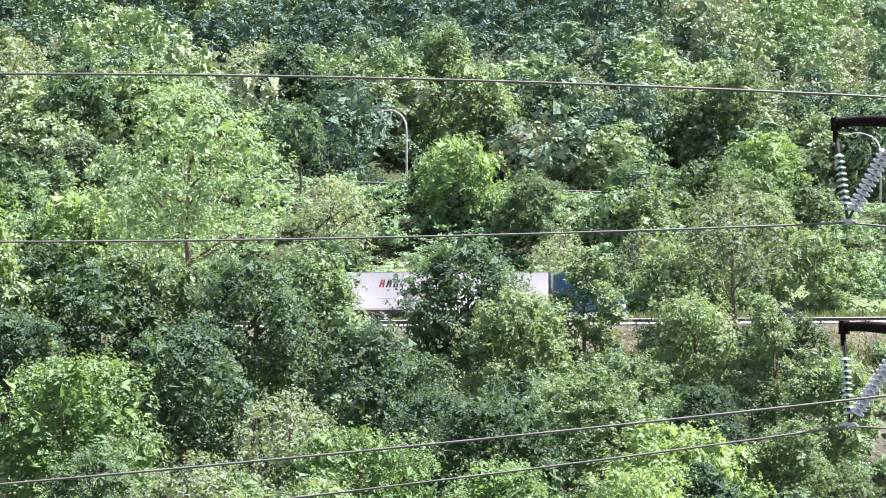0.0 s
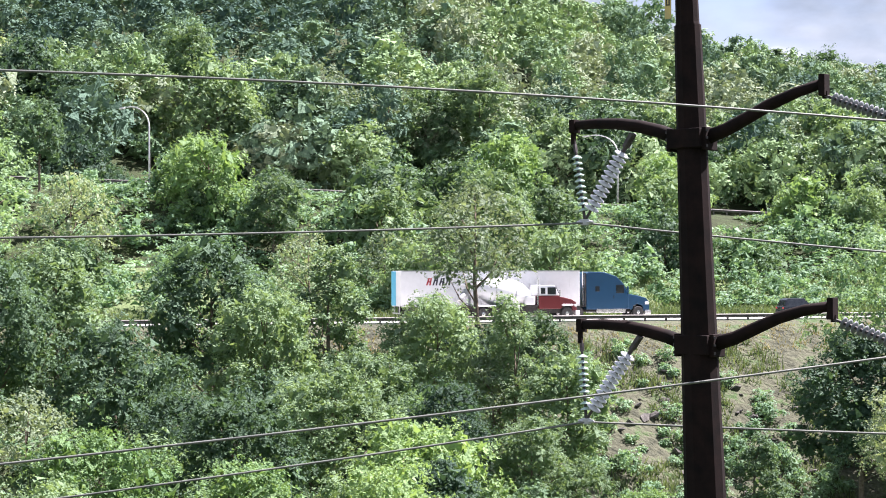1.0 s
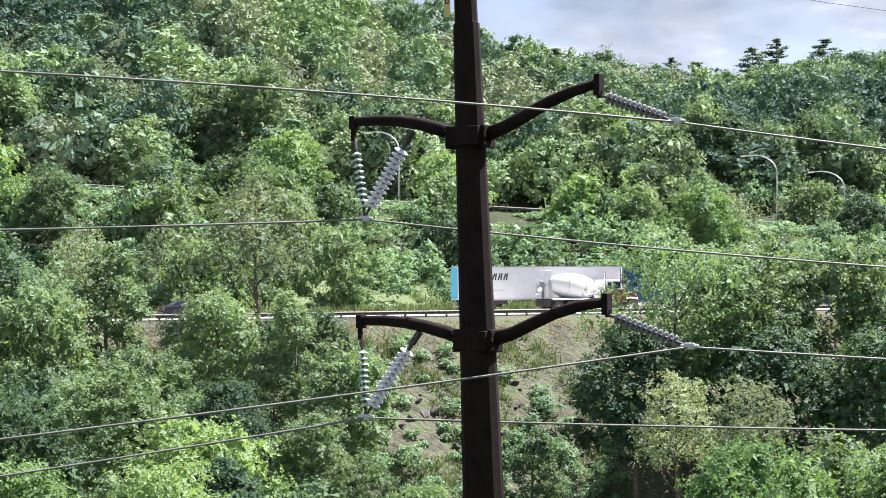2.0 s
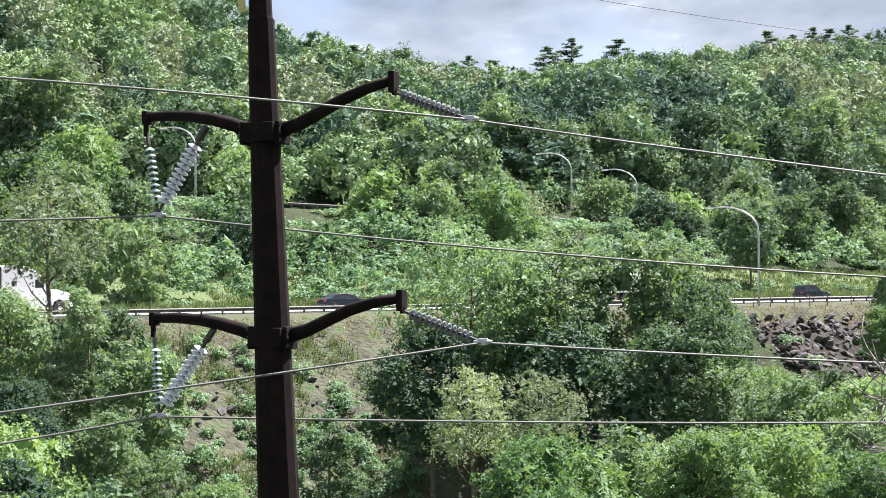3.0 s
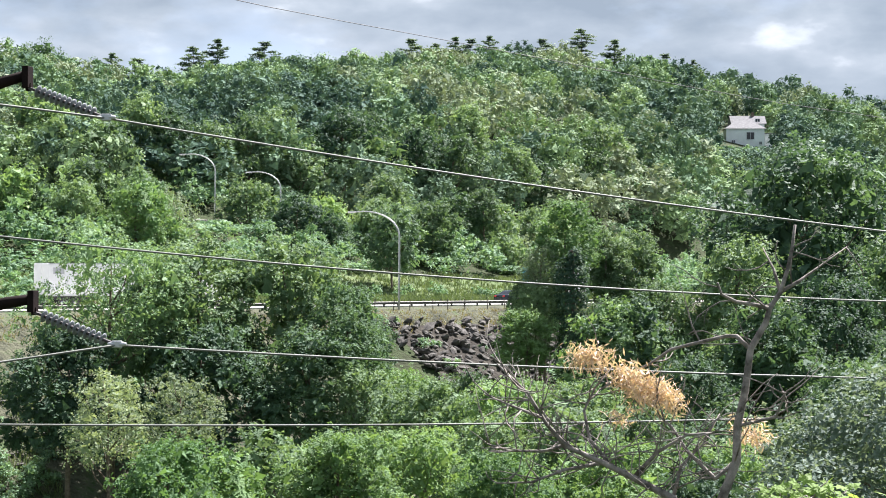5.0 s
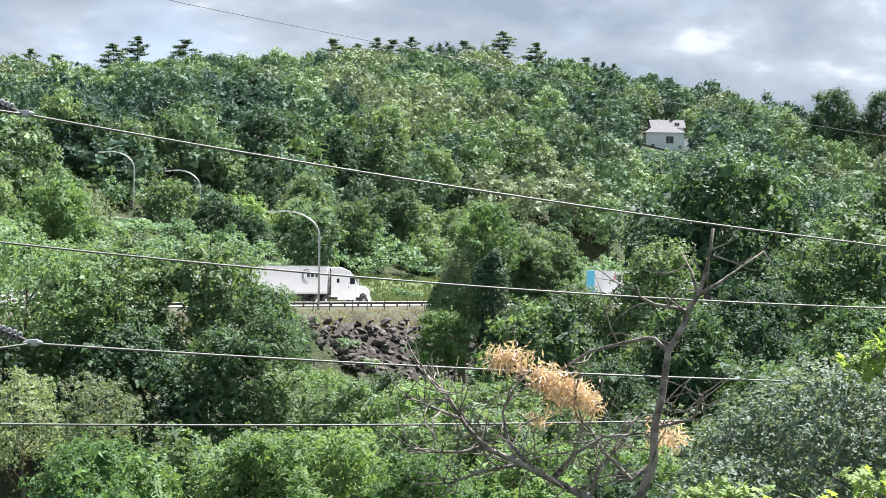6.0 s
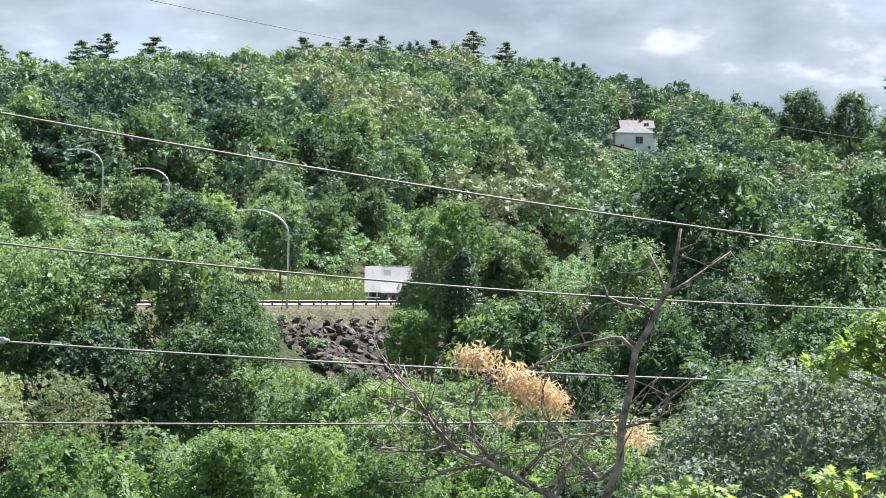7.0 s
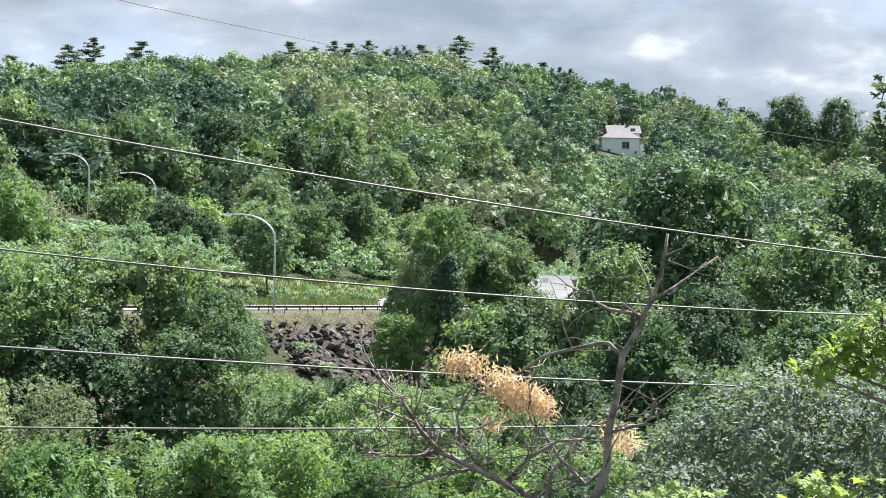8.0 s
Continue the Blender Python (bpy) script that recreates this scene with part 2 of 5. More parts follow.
def quads_object(name, pts, mat, parent=None):
    """pts: (n, k, 3) corners of separate small faces, made into one mesh; or a list of such arrays."""
    groups = pts if isinstance(pts, list) else [pts]
    co = np.concatenate([g.reshape(-1, 3) for g in groups]).astype(np.float32)
    sizes = np.concatenate([np.full(len(g), g.shape[1], np.int32) for g in groups])
    me = bpy.data.meshes.new(name)
    me.vertices.add(len(co))
    me.vertices.foreach_set("co", co.reshape(-1))
    me.loops.add(len(co))
    me.loops.foreach_set("vertex_index", np.arange(len(co), dtype=np.int32))
    me.polygons.add(len(sizes))
    me.polygons.foreach_set("loop_start", np.concatenate([[0], np.cumsum(sizes)[:-1]]).astype(np.int32))
    me.update(calc_edges=True)
    me.materials.append(mat)
    ob = new(name, me)
    if parent:
        ob.parent = parent
    return ob


def part(name, bm, mat, parent, label="", smoothed=False):
    """Link a bmesh as one mesh object under a thing or a part."""
    me = bpy.data.meshes.new(name)
    bm.to_mesh(me)
    bm.free()
    me.materials.append(mat)
    if smoothed:
        me.polygons.foreach_set("use_smooth", [True] * len(me.polygons))
    ob = new(name, me)
    ob.parent = parent
    return tagged(ob, label)


def empty(name, m, label, category, group="", kind=""):
    ob = new(name)
    ob.empty_display_size = 0.3
    ob.matrix_basis = m
    return tagged(ob, label, category, group, kind)


def add_box(bm, x0, x1, y0, y1, z0, z1, bevel=0.0):
    geo = bmesh.ops.create_cube(bm, size=1.0)
    vs = geo["verts"]
    bmesh.ops.scale(bm, vec=(x1 - x0, y1 - y0, z1 - z0), verts=vs)
    bmesh.ops.translate(bm, vec=((x0 + x1) / 2, (y0 + y1) / 2, (z0 + z1) / 2), verts=vs)
    if bevel:
        es = list({e for v in vs for e in v.link_edges})
        bmesh.ops.bevel(bm, geom=es, offset=bevel, segments=2, affect="EDGES", profile=0.5)
    return vs


def boxes(*dims, bevel=0.0):
    bm = bmesh.new()
    for d in dims:
        add_box(bm, *d, bevel=bevel)
    return bm


def tube(bm, pts, radii, sides=8, caps=True):
    """A tube of changing radius along points."""
    pts = [Vector(p) for p in pts]
    if not hasattr(radii, "__len__"):
        radii = [radii] * len(pts)
    rings = []
    side = None
    for i, p in enumerate(pts):
        d = (pts[min(i + 1, len(pts) - 1)] - pts[max(i - 1, 0)]).normalized()
        if side is None:
            side = d.orthogonal().normalized()
        side = (side - d * side.dot(d)).normalized()
        up = d.cross(side)
        rings.append([bm.verts.new(p + (side * math.cos(2 * math.pi * k / sides) + up * math.sin(2 * math.pi * k / sides)) * radii[i]) for k in range(sides)])
    for a, b in zip(rings, rings[1:]):
        for k in range(sides):
            bm.faces.new((a[k], a[(k + 1) % sides], b[(k + 1) % sides], b[k]))
    if caps:
        bm.faces.new(rings[0][::-1])
        bm.faces.new(rings[-1])
    return bm


def lathe(bm, profile, sides=16, m=None):
    """Turn (r, z) pairs about z."""
    rings = []
    for r, z in profile:
        ring = []
        for k in range(sides):
            p = Vector((r * math.cos(2 * math.pi * k / sides), r * math.sin(2 * math.pi * k / sides), z))
            ring.append(bm.verts.new(m @ p if m else p))
        rings.append(ring)
    for a, b in zip(rings, rings[1:]):
        for k in range(sides):
            bm.faces.new((a[k], a[(k + 1) % sides], b[(k + 1) % sides], b[k]))
    bm.faces.new(rings[0][::-1])
    bm.faces.new(rings[-1])
    return bm


def prism(bm, outline, y0, y1):
    """An outline in x-z, pulled along y."""
    a = [bm.verts.new((x, y0, z)) for x, z in outline]
    b = [bm.verts.new((x, y1, z)) for x, z in outline]
    n = len(a)
    bm.faces.new(a)
    bm.faces.new(b[::-1])
    for i in range(n):
        bm.faces.new((a[i], b[i], b[(i + 1) % n], a[(i + 1) % n]))
    bmesh.ops.recalc_face_normals(bm, faces=bm.faces[:])
    return bm


# ---------- ground and roads ----------
def build_ground():
    xs = np.concatenate([np.linspace(-3000, -420, 14), np.arange(-400, -200, 12), np.arange(-200, 260, 3.2), np.arange(262, 440, 12), np.linspace(460, 3000, 14)])
    ys = np.concatenate([np.linspace(-2500, -60, 10), np.arange(-50, 20, 5), np.arange(20, 330, 3.2), np.arange(332, 760, 10), np.linspace(780, 4000, 14)])
    gx, gy = np.meshgrid(xs, ys)
    gz = ground_z(gx, gy)
    verts = np.stack([gx, gy, gz], -1).reshape(-1, 3)
    w, h = len(xs), len(ys)
    i = (np.arange(h - 1)[:, None] * w + np.arange(w - 1)).reshape(-1)
    faces = np.stack([i, i + 1, i + w + 1, i + w], -1)
    ob = mesh_object("ground", verts.tolist(), faces.tolist(), GROUND_M, smoothed=True)
    tagged(ob, "earth and leaf litter of the wooded valley sides", "ground", kind="structure")


build_ground()


def sheet(name, s0, s1, q0, q1, lift, mat, label, step=2.0):
    """A patch of ground cover that follows the terrain."""
    ss, qs = np.arange(s0, s1 + step, step), np.arange(q0, q1 + step * 0.5, step * 0.5)
    gs, gq = np.meshgrid(ss, qs)
    xy = ORIGIN + gs[..., None] * ALONG + gq[..., None] * ACROSS
    edge = np.minimum.reduce([gs - s0, ss[-1] - gs, gq - q0, qs[-1] - gq])
    z = ground_z(xy[..., 0], xy[..., 1]) + lift - 0.5 * (edge < 0.1)
    verts = np.concatenate([xy, z[..., None]], -1).reshape(-1, 3)
    w, h = len(ss), len(qs)
    i = (np.arange(h - 1)[:, None] * w + np.arange(w - 1)).reshape(-1)
    ob = mesh_object(name, verts.tolist(), np.stack([i, i + 1, i + w + 1, i + w], -1).tolist(), mat, smoothed=True)
    return tagged(ob, label, "ground", kind="structure")


sheet("ground_slope", -10, 50, -62, -8.6, 0.14, SLOPE_M, "eroded slope of grey-brown earth with weeds")
sheet("ground_bank", -110, 180, -13.5, -7.0, 0.10, SLOPE_M, "dry earth shoulder of the highway bank")
sheet("ground_rock_face", 58, 116, -27, -12.0, 0.22, ROCKFACE_M, "dark broken rock face under the highway")
sheet("ground_meadow", -110, 180, 8.0, 34, 0.12, MEADOW_M, "grassy verge above the highway")


def strip(name, s0, s1, q0, q1, zf, thick, mat, label, category, step=6.0):
    """A slab along the highway."""
    ss = np.linspace(s0, s1, max(2, int((s1 - s0) / step)))
    vs, fs = [], []
    for s in ss:
        z = float(zf(s))
        for q, dz in ((q0, 0), (q1, 0), (q1, -thick), (q0, -thick)):
            vs.append((*at_road(s, q), z + dz))
    for i in range(len(ss) - 1):
        for k in range(4):
            fs.append((4 * i + k, 4 * i + (k + 1) % 4, 4 * i + 4 + (k + 1) % 4, 4 * i + 4 + k))
    fs += [(3, 2, 1, 0), tuple(4 * (len(ss) - 1) + k for k in range(4))]
    ob = mesh_object(name, vs, fs, mat)
    return tagged(ob, label, category, kind="structure")


strip("road", -330, 420, -6.8, 7.2, lambda s: ROAD_Z, 0.35, ASPHALT, "pale worn concrete highway carriageway with shoulders", "road")
strip("road_upper", -330, 420, 63, 76, lambda s: upper_z(s) + 0.25, 0.8, ASPHALT, "pale concrete upper carriageway cut into the hillside", "road")
for q in (-4.2, 3.35):
    strip("road_edge_line", -330, 420, q, q + 0.15, lambda s: ROAD_Z + 0.006, 0.004, PAINT_LINE, "white painted line along the carriageway", "road marking", 20)
for i in range(40):
    s = -140 + i * 12.0
    strip("lane_dash", s, s + 3.0, -0.5, -0.36, lambda s: ROAD_Z + 0.006, 0.004, PAINT_LINE, "white painted lane dash on the carriageway", "road marking", 20)


# ---------- trees ----------
rng = np.random.default_rng(7)


def unit(v):
    return v / np.maximum(np.linalg.norm(v, axis=-1, keepdims=True), 1e-9)


def leaf_quads(centres, outward, size, g, droop=0.25, wild=0.36, three=True):
    """A pointed leaf spray (three corners, or four and folded) at each centre, facing roughly outward."""
    n = len(centres)
    nrm = unit(outward * 0.75 + g.normal(size=(n, 3)) * wild + np.array((0, 0, 0.35)))
    a = unit(np.cross(nrm, g.normal(size=(n, 3))))
    b = np.cross(nrm, a)
    sz = (size * g.uniform(0.6, 1.35, n))[:, None]
    wide = g.uniform(0.5, 0.8, n)[:, None]
    if three:
        q = np.stack([centres - a * sz, centres + a * sz * 0.7 + b * sz * wide, centres + a * sz * 0.5 - b * sz * wide], 1)
    else:
        q = np.stack([centres - a * sz, centres - b * sz * wide + nrm * sz * 0.22, centres + a * sz, centres + b * sz * wide + nrm * sz * 0.22], 1)
    q[:, :, 2] -= droop * sz * np.abs(g.normal(size=(n, 1)))
    return q


def crown_points(lobes, n, g, inner=0.16, ragged=0.16, fuzz=0.15):
    """Leaf centres over the shells of a set of lobes (x, y, z, rx, ry, rz), thinned inside."""
    L = np.asarray(lobes, float)
    w = (L[:, 3] * L[:, 4] * L[:, 5]) ** (2 / 3)
    k = g.choice(len(L), size=int(n * 1.7), p=w / w.sum())
    d = unit(g.normal(size=(len(k), 3)))
    d[:, 2] = np.where((d[:, 2] < -0.3) & (g.random(len(k)) < 0.6), -d[:, 2] * 0.8, d[:, 2])
    d = unit(d)
    ph = g.uniform(0, 6.28, (len(L), 3))[k]
    lump = 1 + ragged * (np.sin(d[:, 0] * 5 + ph[:, 0]) + np.sin(d[:, 1] * 5.5 + ph[:, 1]) + np.sin(d[:, 2] * 6 + ph[:, 2])) * 0.6
    rad = lump * np.where(g.random(len(k)) < inner, g.uniform(0.45, 0.85, len(k)), g.normal(0.93, fuzz, len(k)))
    p = L[k, :3] + d * L[k, 3:] * rad[:, None]
    keep = np.ones(len(k), bool)
    for j, l in enumerate(L):
        inside = (((p - l[:3]) / l[3:]) ** 2).sum(1) < 0.62
        keep &= ~(inside & (k != j) & (g.random(len(k)) < 0.85))
    p, d = p[keep][:n], d[keep][:n]
    return p, d


def inner_leaves(lobes, per, g, fill=0.7, size=0.3, cap=1.0):
    """Broad leaf sprays that fill the inside of each clump."""
    L = np.repeat(np.asarray(lobes, float), per, 0)
    d = unit(g.normal(size=(len(L), 3)))
    p = L[:, :3] + d * L[:, 3:] * (fill * g.random((len(L), 1)) ** 0.5)
    return leaf_quads(p, d, np.minimum(L[:, 3] * size, cap), g, wild=0.7)


def sprays_of(p, d, per, size, spread, g, wild=0.45):
    """Leaf sprays: per small leaves in a flat, drooping fan round each centre."""
    n = len(p)
    nrm = unit(d * 0.75 + np.array((0, 0, 0.5)) + g.normal(size=(n, 3)) * 0.35)
    a = unit(np.cross(nrm, g.normal(size=(n, 3))))
    b = np.cross(nrm, a)
    r, th = np.sqrt(g.random((n, per))) * spread, g.uniform(0, 6.28, (n, per))
    u, v = (r * np.cos(th) * 1.3)[..., None], (r * np.sin(th) * 0.8)[..., None]
    c = p[:, None] + a[:, None] * u + b[:, None] * v + nrm[:, None] * (g.normal(size=(n, per)) * spread * 0.22)[..., None]
    c[..., 2] -= (r * r / spread) * 0.35
    return leaf_quads(c.reshape(-1, 3), np.repeat(nrm, per, 0), size, g, wild=wild)


def make_lobes(g, height, width, base, count, taper=0.55):
    """Leaf clumps of a broad-leaved crown: small lobes set round an uneven egg, plus a few inside."""
    out_l = []
    mid_z, half = (height + base) / 2, (height - base) / 2
    bulge = g.uniform(0, 6.28, 3)
    count = int(count * 0.8)
    for i in range(count):
        f = (i + 0.5) / count
        zz = 1 - 1.72 * f
        a = i * 2.39996 + g.uniform(-0.35, 0.35)
        ring = math.sqrt(max(1 - zz * zz, 0)) ** 0.85
        uneven = 1 + 0.26 * math.sin(2 * a + bulge[0]) + 0.16 * math.sin(3 * a + bulge[1] + 4 * zz) + g.uniform(-0.12, 0.12)
        rr = width * 0.38 * ring * uneven * (1.0 if zz < 0.2 else 1 - taper * 0.3 * zz)
        r = width * g.uniform(0.10, 0.235)
        out_l.append((rr * math.cos(a), rr * math.sin(a), mid_z + half * 0.84 * zz * (1 + 0.1 * math.sin(a + bulge[2])), r, r, r * g.uniform(0.6, 0.85)))
    out_l.append((0, 0, mid_z + half * 0.2, width * 0.26, width * 0.26, half * 0.6))
    out_l.append((0, 0, mid_z - half * 0.3, width * 0.2, width * 0.2, half * 0.4))
    return out_l


def limb_mesh(bm, lobes, height, g, girth):
    lean = Vector((g.uniform(-0.4, 0.4), g.uniform(-0.4, 0.4), 0))
    top = height * 0.82
    stem = [Vector((0, 0, -1.5 * height)), Vector((0, 0, height * 0.12)) + lean * 0.2, Vector((0, 0, height * 0.4)) + lean, Vector((0, 0, top)) + lean * 0.6]
    tube(bm, stem, (girth * 1.5, girth, girth * 0.75, girth * 0.18), 8)
    for l in lobes[:-2:3]:
        h = max(height * 0.15, l[2] - height * g.uniform(0.14, 0.26))
        start = lean * (h / top) + Vector((0, 0, h))
        end = Vector(l[:3])
        mid_p = start.lerp(end, 0.5) + Vector((g.uniform(-0.3, 0.3), g.uniform(-0.3, 0.3), -0.25))
        tube(bm, (start, mid_p, end), (girth * 0.4, girth * 0.28, girth * 0.07), 5)


def broadleaf(name, seed, height, width, base, lobes_n, leaves, size, mat, label, bark=BARK):
    """A broad-leaved tree: trunk with limbs, and a crown of leaf sprays."""
    g = np.random.default_rng(seed)
    tree = empty(name, pose(0, 0, 0), label, "tree")
    lobes = make_lobes(g, height, width, base, lobes_n)
    bm = bmesh.new()
    limb_mesh(bm, lobes, height, g, 0.011 * height + 0.06)
    part("trunk", bm, bark, tree, smoothed=True)
    thin = mat is LEAF_OLIVE or mat is LEAF_LOCUST
    p, d = crown_points(lobes, leaves // 9, g, inner=0.1, ragged=0.2, fuzz=0.14)
    fans = sprays_of(p, d, 9, size, 2.7 * size, g)
    inside = inner_leaves(lobes, 14 if thin else 34, g, 0.6 if thin else 0.8, 0.22 if thin else 0.34, 3.8 * size if size > 0.12 else 2.6 * size)
    quads_object("crown", np.concatenate([fans, inside]), mat, tree)
    return tree


def conifer(name, seed, height, width, mat, label, gap=0.75, leaves=26):
    """A conifer: straight stem and whorls of drooping, needled boughs."""
    g = np.random.default_rng(seed)
    tree = empty(name, pose(0, 0, 0), label, "tree")
    bm = bmesh.new()
    tube(bm, ((0, 0, -1), (0, 0, height * 0.5), (0, 0, height * 0.99)), (height * 0.018, height * 0.011, 0.02), 7)
    pts, outs = [], []
    z = height * 0.22
    while z < height * 0.98:
        f = (z / height - 0.22) / 0.78
        base_reach = width * 0.5 * (math.sin(math.pi * min(0.25 + 0.75 * f, 1)) ** 0.6) + 0.4
        for k in range(5):
            a = g.uniform(0, 6.28)
            reach = base_reach * g.uniform(0.35, 1.15)
            tip = Vector((math.cos(a) * reach, math.sin(a) * reach, z + reach * g.uniform(-0.08, 0.18)))
            tube(bm, ((0, 0, z), tip), (0.06, 0.015), 4, caps=False)
            for j in range(leaves // 2):
                u = g.uniform(0.3, 1.03)
                pts.append(np.array((0, 0, z)) * (1 - u) + np.array(tip) * u + g.normal(size=3) * np.array((0.34, 0.34, 0.14)))
                outs.append((0, 0, 1))
        z += gap * g.uniform(0.7, 1.3) * height / 15
    part("trunk", bm, BARK, tree, smoothed=True)
    quads_object("crown", leaf_quads(np.array(pts), np.array(outs, float), 0.42, g, wild=0.6), mat, tree)
    return tree


KIND_ROWS = {
    "round_dark": (11, 15, 11, 2.0, 46, 10800, 0.15, LEAF_DARK, "dense dark green broad-leaved tree on the valley side"),
    "round_mid": (12, 15, 10, 1.5, 44, 10800, 0.15, LEAF_MID, "leafy green broad-leaved tree on the valley side"),
    "tall_mid": (13, 17, 8.5, 2.0, 46, 10200, 0.15, LEAF_MID, "tall green broad-leaved tree on the valley side"),
    "bright": (14, 11, 9, 0.5, 42, 10800, 0.13, LEAF_BRIGHT, "bright yellow-green young tree in full sun"),
    "olive": (15, 15, 9.5, 3.5, 34, 6300, 0.14, LEAF_OLIVE, "thin-crowned olive-green tree with bare limbs showing"),
    "grey": (16, 9, 10, 0.4, 70, 36000, 0.105, LEAF_GREY, "rounded grey-green willow-like bush"),
    "locust": (17, 16, 12, 3.5, 40, 12600, 0.14, LEAF_LOCUST, "broad olive-green locust tree with visible limbs"),
    "narrow": (18, 15, 5.5, 1.0, 34, 7200, 0.14, LEAF_MID, "narrow green tree on the valley side"),
}
KINDS = {k: broadleaf("tree", *v) for k, v in KIND_ROWS.items()}
for k in ("round_dark", "round_mid", "tall_mid", "bright", "olive", "narrow"):
    v = list(KIND_ROWS[k])
    v[0], v[5], v[6] = v[0] + 40, int(v[5] * 0.46), v[6] * 1.24
    KINDS[k + "_fill"] = broadleaf("tree", *v)
KIND_H = {"round_dark": 15, "round_mid": 15, "tall_mid": 17, "bright": 11, "olive": 15, "grey": 9, "locust": 16, "narrow": 15}
KIND_W = {"round_dark": 11, "round_mid": 10, "tall_mid": 8.5, "bright": 9, "olive": 9.5, "grey": 10, "locust": 12, "narrow": 5.5}
for k in list(KIND_H):
    KIND_H[k + '_fill'], KIND_W[k + '_fill'] = KIND_H[k], KIND_W[k]
USED = set()


def plant(kind, bearing, dist, top_el, width_deg, label=""):
    """A tree at a bearing and distance whose top stands top_el degrees over the eye's level, width_deg broad."""
    x, y = dist * math.sin(radians(bearing)), dist * math.cos(radians(bearing))
    wide = dist * radians(width_deg)
    k = wide / KIND_W[kind]
    stretch_z = k * (0.92 + 0.18 * ((bearing * 7.3 + dist * 3.1) % 1.0))
    m = pose(x, y, EYE_Z + dist * math.tan(radians(top_el)) - stretch_z * KIND_H[kind], 0, 0, (bearing * 37 + dist * 13) % 360)
    ob = KINDS[kind]
    if kind in USED:
        ob = copy_thing(ob, m)
    else:
        ob.matrix_basis = m
        USED.add(kind)
    ob.scale = (k, k, stretch_z)
    if label:
        tagged(ob, label)
    return ob


# each row: kind, bearing, distance, elevation of the top, breadth (degrees)
# upstream side of the gorge
for row in (
    ("locust", -38.8, 138, 6, 5.8), ("round_mid", -43.8, 100, 1.3, 5), ("round_mid", -40.4, 104, 1.2, 4.2), ("round_dark", -37, 100, 0.9, 4),
    ("tall_mid", -35, 106, 1.2, 3.6), ("round_mid", -46.8, 96, 3, 5.5), ("bright", -42.8, 78, -2.2, 4.8), ("olive", -36, 74, -3.4, 4.2),
    ("olive", -39.2, 66, -5.4, 4.2), ("round_dark", -39.2, 88, -1.2, 4.5), ("round_dark", -44.6, 86, -0.8, 4),
):
    plant(*row)
# valley side by the pole
for row in (
    ("round_dark", -30.2, 108, 1.4, 4.5), ("narrow", -26.4, 112, 1.2, 2.6), ("round_dark", -33.2, 92, -1.2, 4.2), ("round_mid", -28.4, 100, -0.2, 3.4),
    ("round_mid", -25.2, 90, -2.2, 3.4), ("bright", -33.8, 66, -4.6, 4), ("round_mid", -29.4, 70, -3.6, 4), ("bright", -29, 60, -5.6, 4.4),
    ("bright", -24.6, 62, -5.8, 4.2), ("round_mid", -26.4, 78, -2.8, 3.6), ("round_dark", -31.2, 80, -3.4, 3.5),
):
    plant(*row)
# round the eroded slope
for row in (
    ("olive", -21.6, 128, 3.1, 3.5), ("round_mid", -22.9, 104, -0.4, 2.8), ("narrow", -20.5, 102, -0.4, 2), ("round_dark", -22.6, 84, -3.2, 3.2),
    ("round_mid", -20, 82, -4.3, 2.6), ("narrow", -12.9, 98, -4.8, 1.8), ("bright", -16.6, 60, -6.6, 2.6), ("round_mid", -18.6, 84, -5.6, 2.2),
    ("round_mid", -23.6, 126, -1, 2.6), ("round_dark", -22.2, 124, -1.5, 2.4), ("round_mid", -20.9, 126, -1.3, 2.2), ("tall_mid", -19.6, 124, -1, 2),
    ("bright", -18.7, 118, -2.6, 1.6),
):
    plant(*row)
# dark stand below the highway
for row in (
    ("locust", -8.2, 128, 1.4, 4.4), ("round_mid", -5.6, 132, 1.2, 4), ("round_dark", -6.8, 136, 0.4, 3.6), ("round_mid", -2.7, 134, 1.1, 3.8),
    ("round_dark", -0.9, 130, -0.3, 3), ("round_dark", -5.4, 127, -1.5, 5), ("round_dark", -9.6, 124, -1.6, 4.2), ("round_dark", -2, 126, -1.7, 4),
    ("olive", -8.3, 92, -3.1, 2.9), ("olive", -6.1, 90, -3.2, 2.5), ("bright", -6.5, 62, -5.2, 4.4), ("bright", -1, 66, -5, 3.4),
    ("round_dark", -0.3, 138, -1.2, 2), ("round_mid", -0.2, 124, -3, 2.6),
):
    plant(*row)
# by the rock bank
for row in (
    ("bright", 1.6, 70, -4.9, 3.6), ("round_mid", 1.6, 105, -3.4, 3.6), ("bright", 4.4, 95, -3.4, 3.4), ("round_mid", 6.6, 95, -3.3, 3.2),
    ("bright", 6.2, 152, 2.4, 2.1), ("bright", 4.9, 145, -1.1, 1.7), ("round_mid", 7.4, 149, -0.8, 2), ("round_mid", 5.2, 148, -0.2, 1.5),
    ("tall_mid", 4.75, 152, -0.2, 1.1), ("olive", 5.35, 150, 0.9, 1.5), ("round_mid", 5.5, 158, 0.75, 1.9), ("tall_mid", 7.7, 159, 1.2, 1.7),
    ("bright", 5, 146, -2, 1.2), ("bright", 1, 130, -3.05, 2.4), ("round_mid", 2.9, 128, -3.1, 2.6), ("bright", 5, 124, -3.3, 2.4),
    ("narrow", 7.4, 158, 1.6, 1.3), ("bright", 7.6, 70, -5.2, 4), ("bright", 4.2, 62, -5.6, 3.2),
):
    plant(*row)
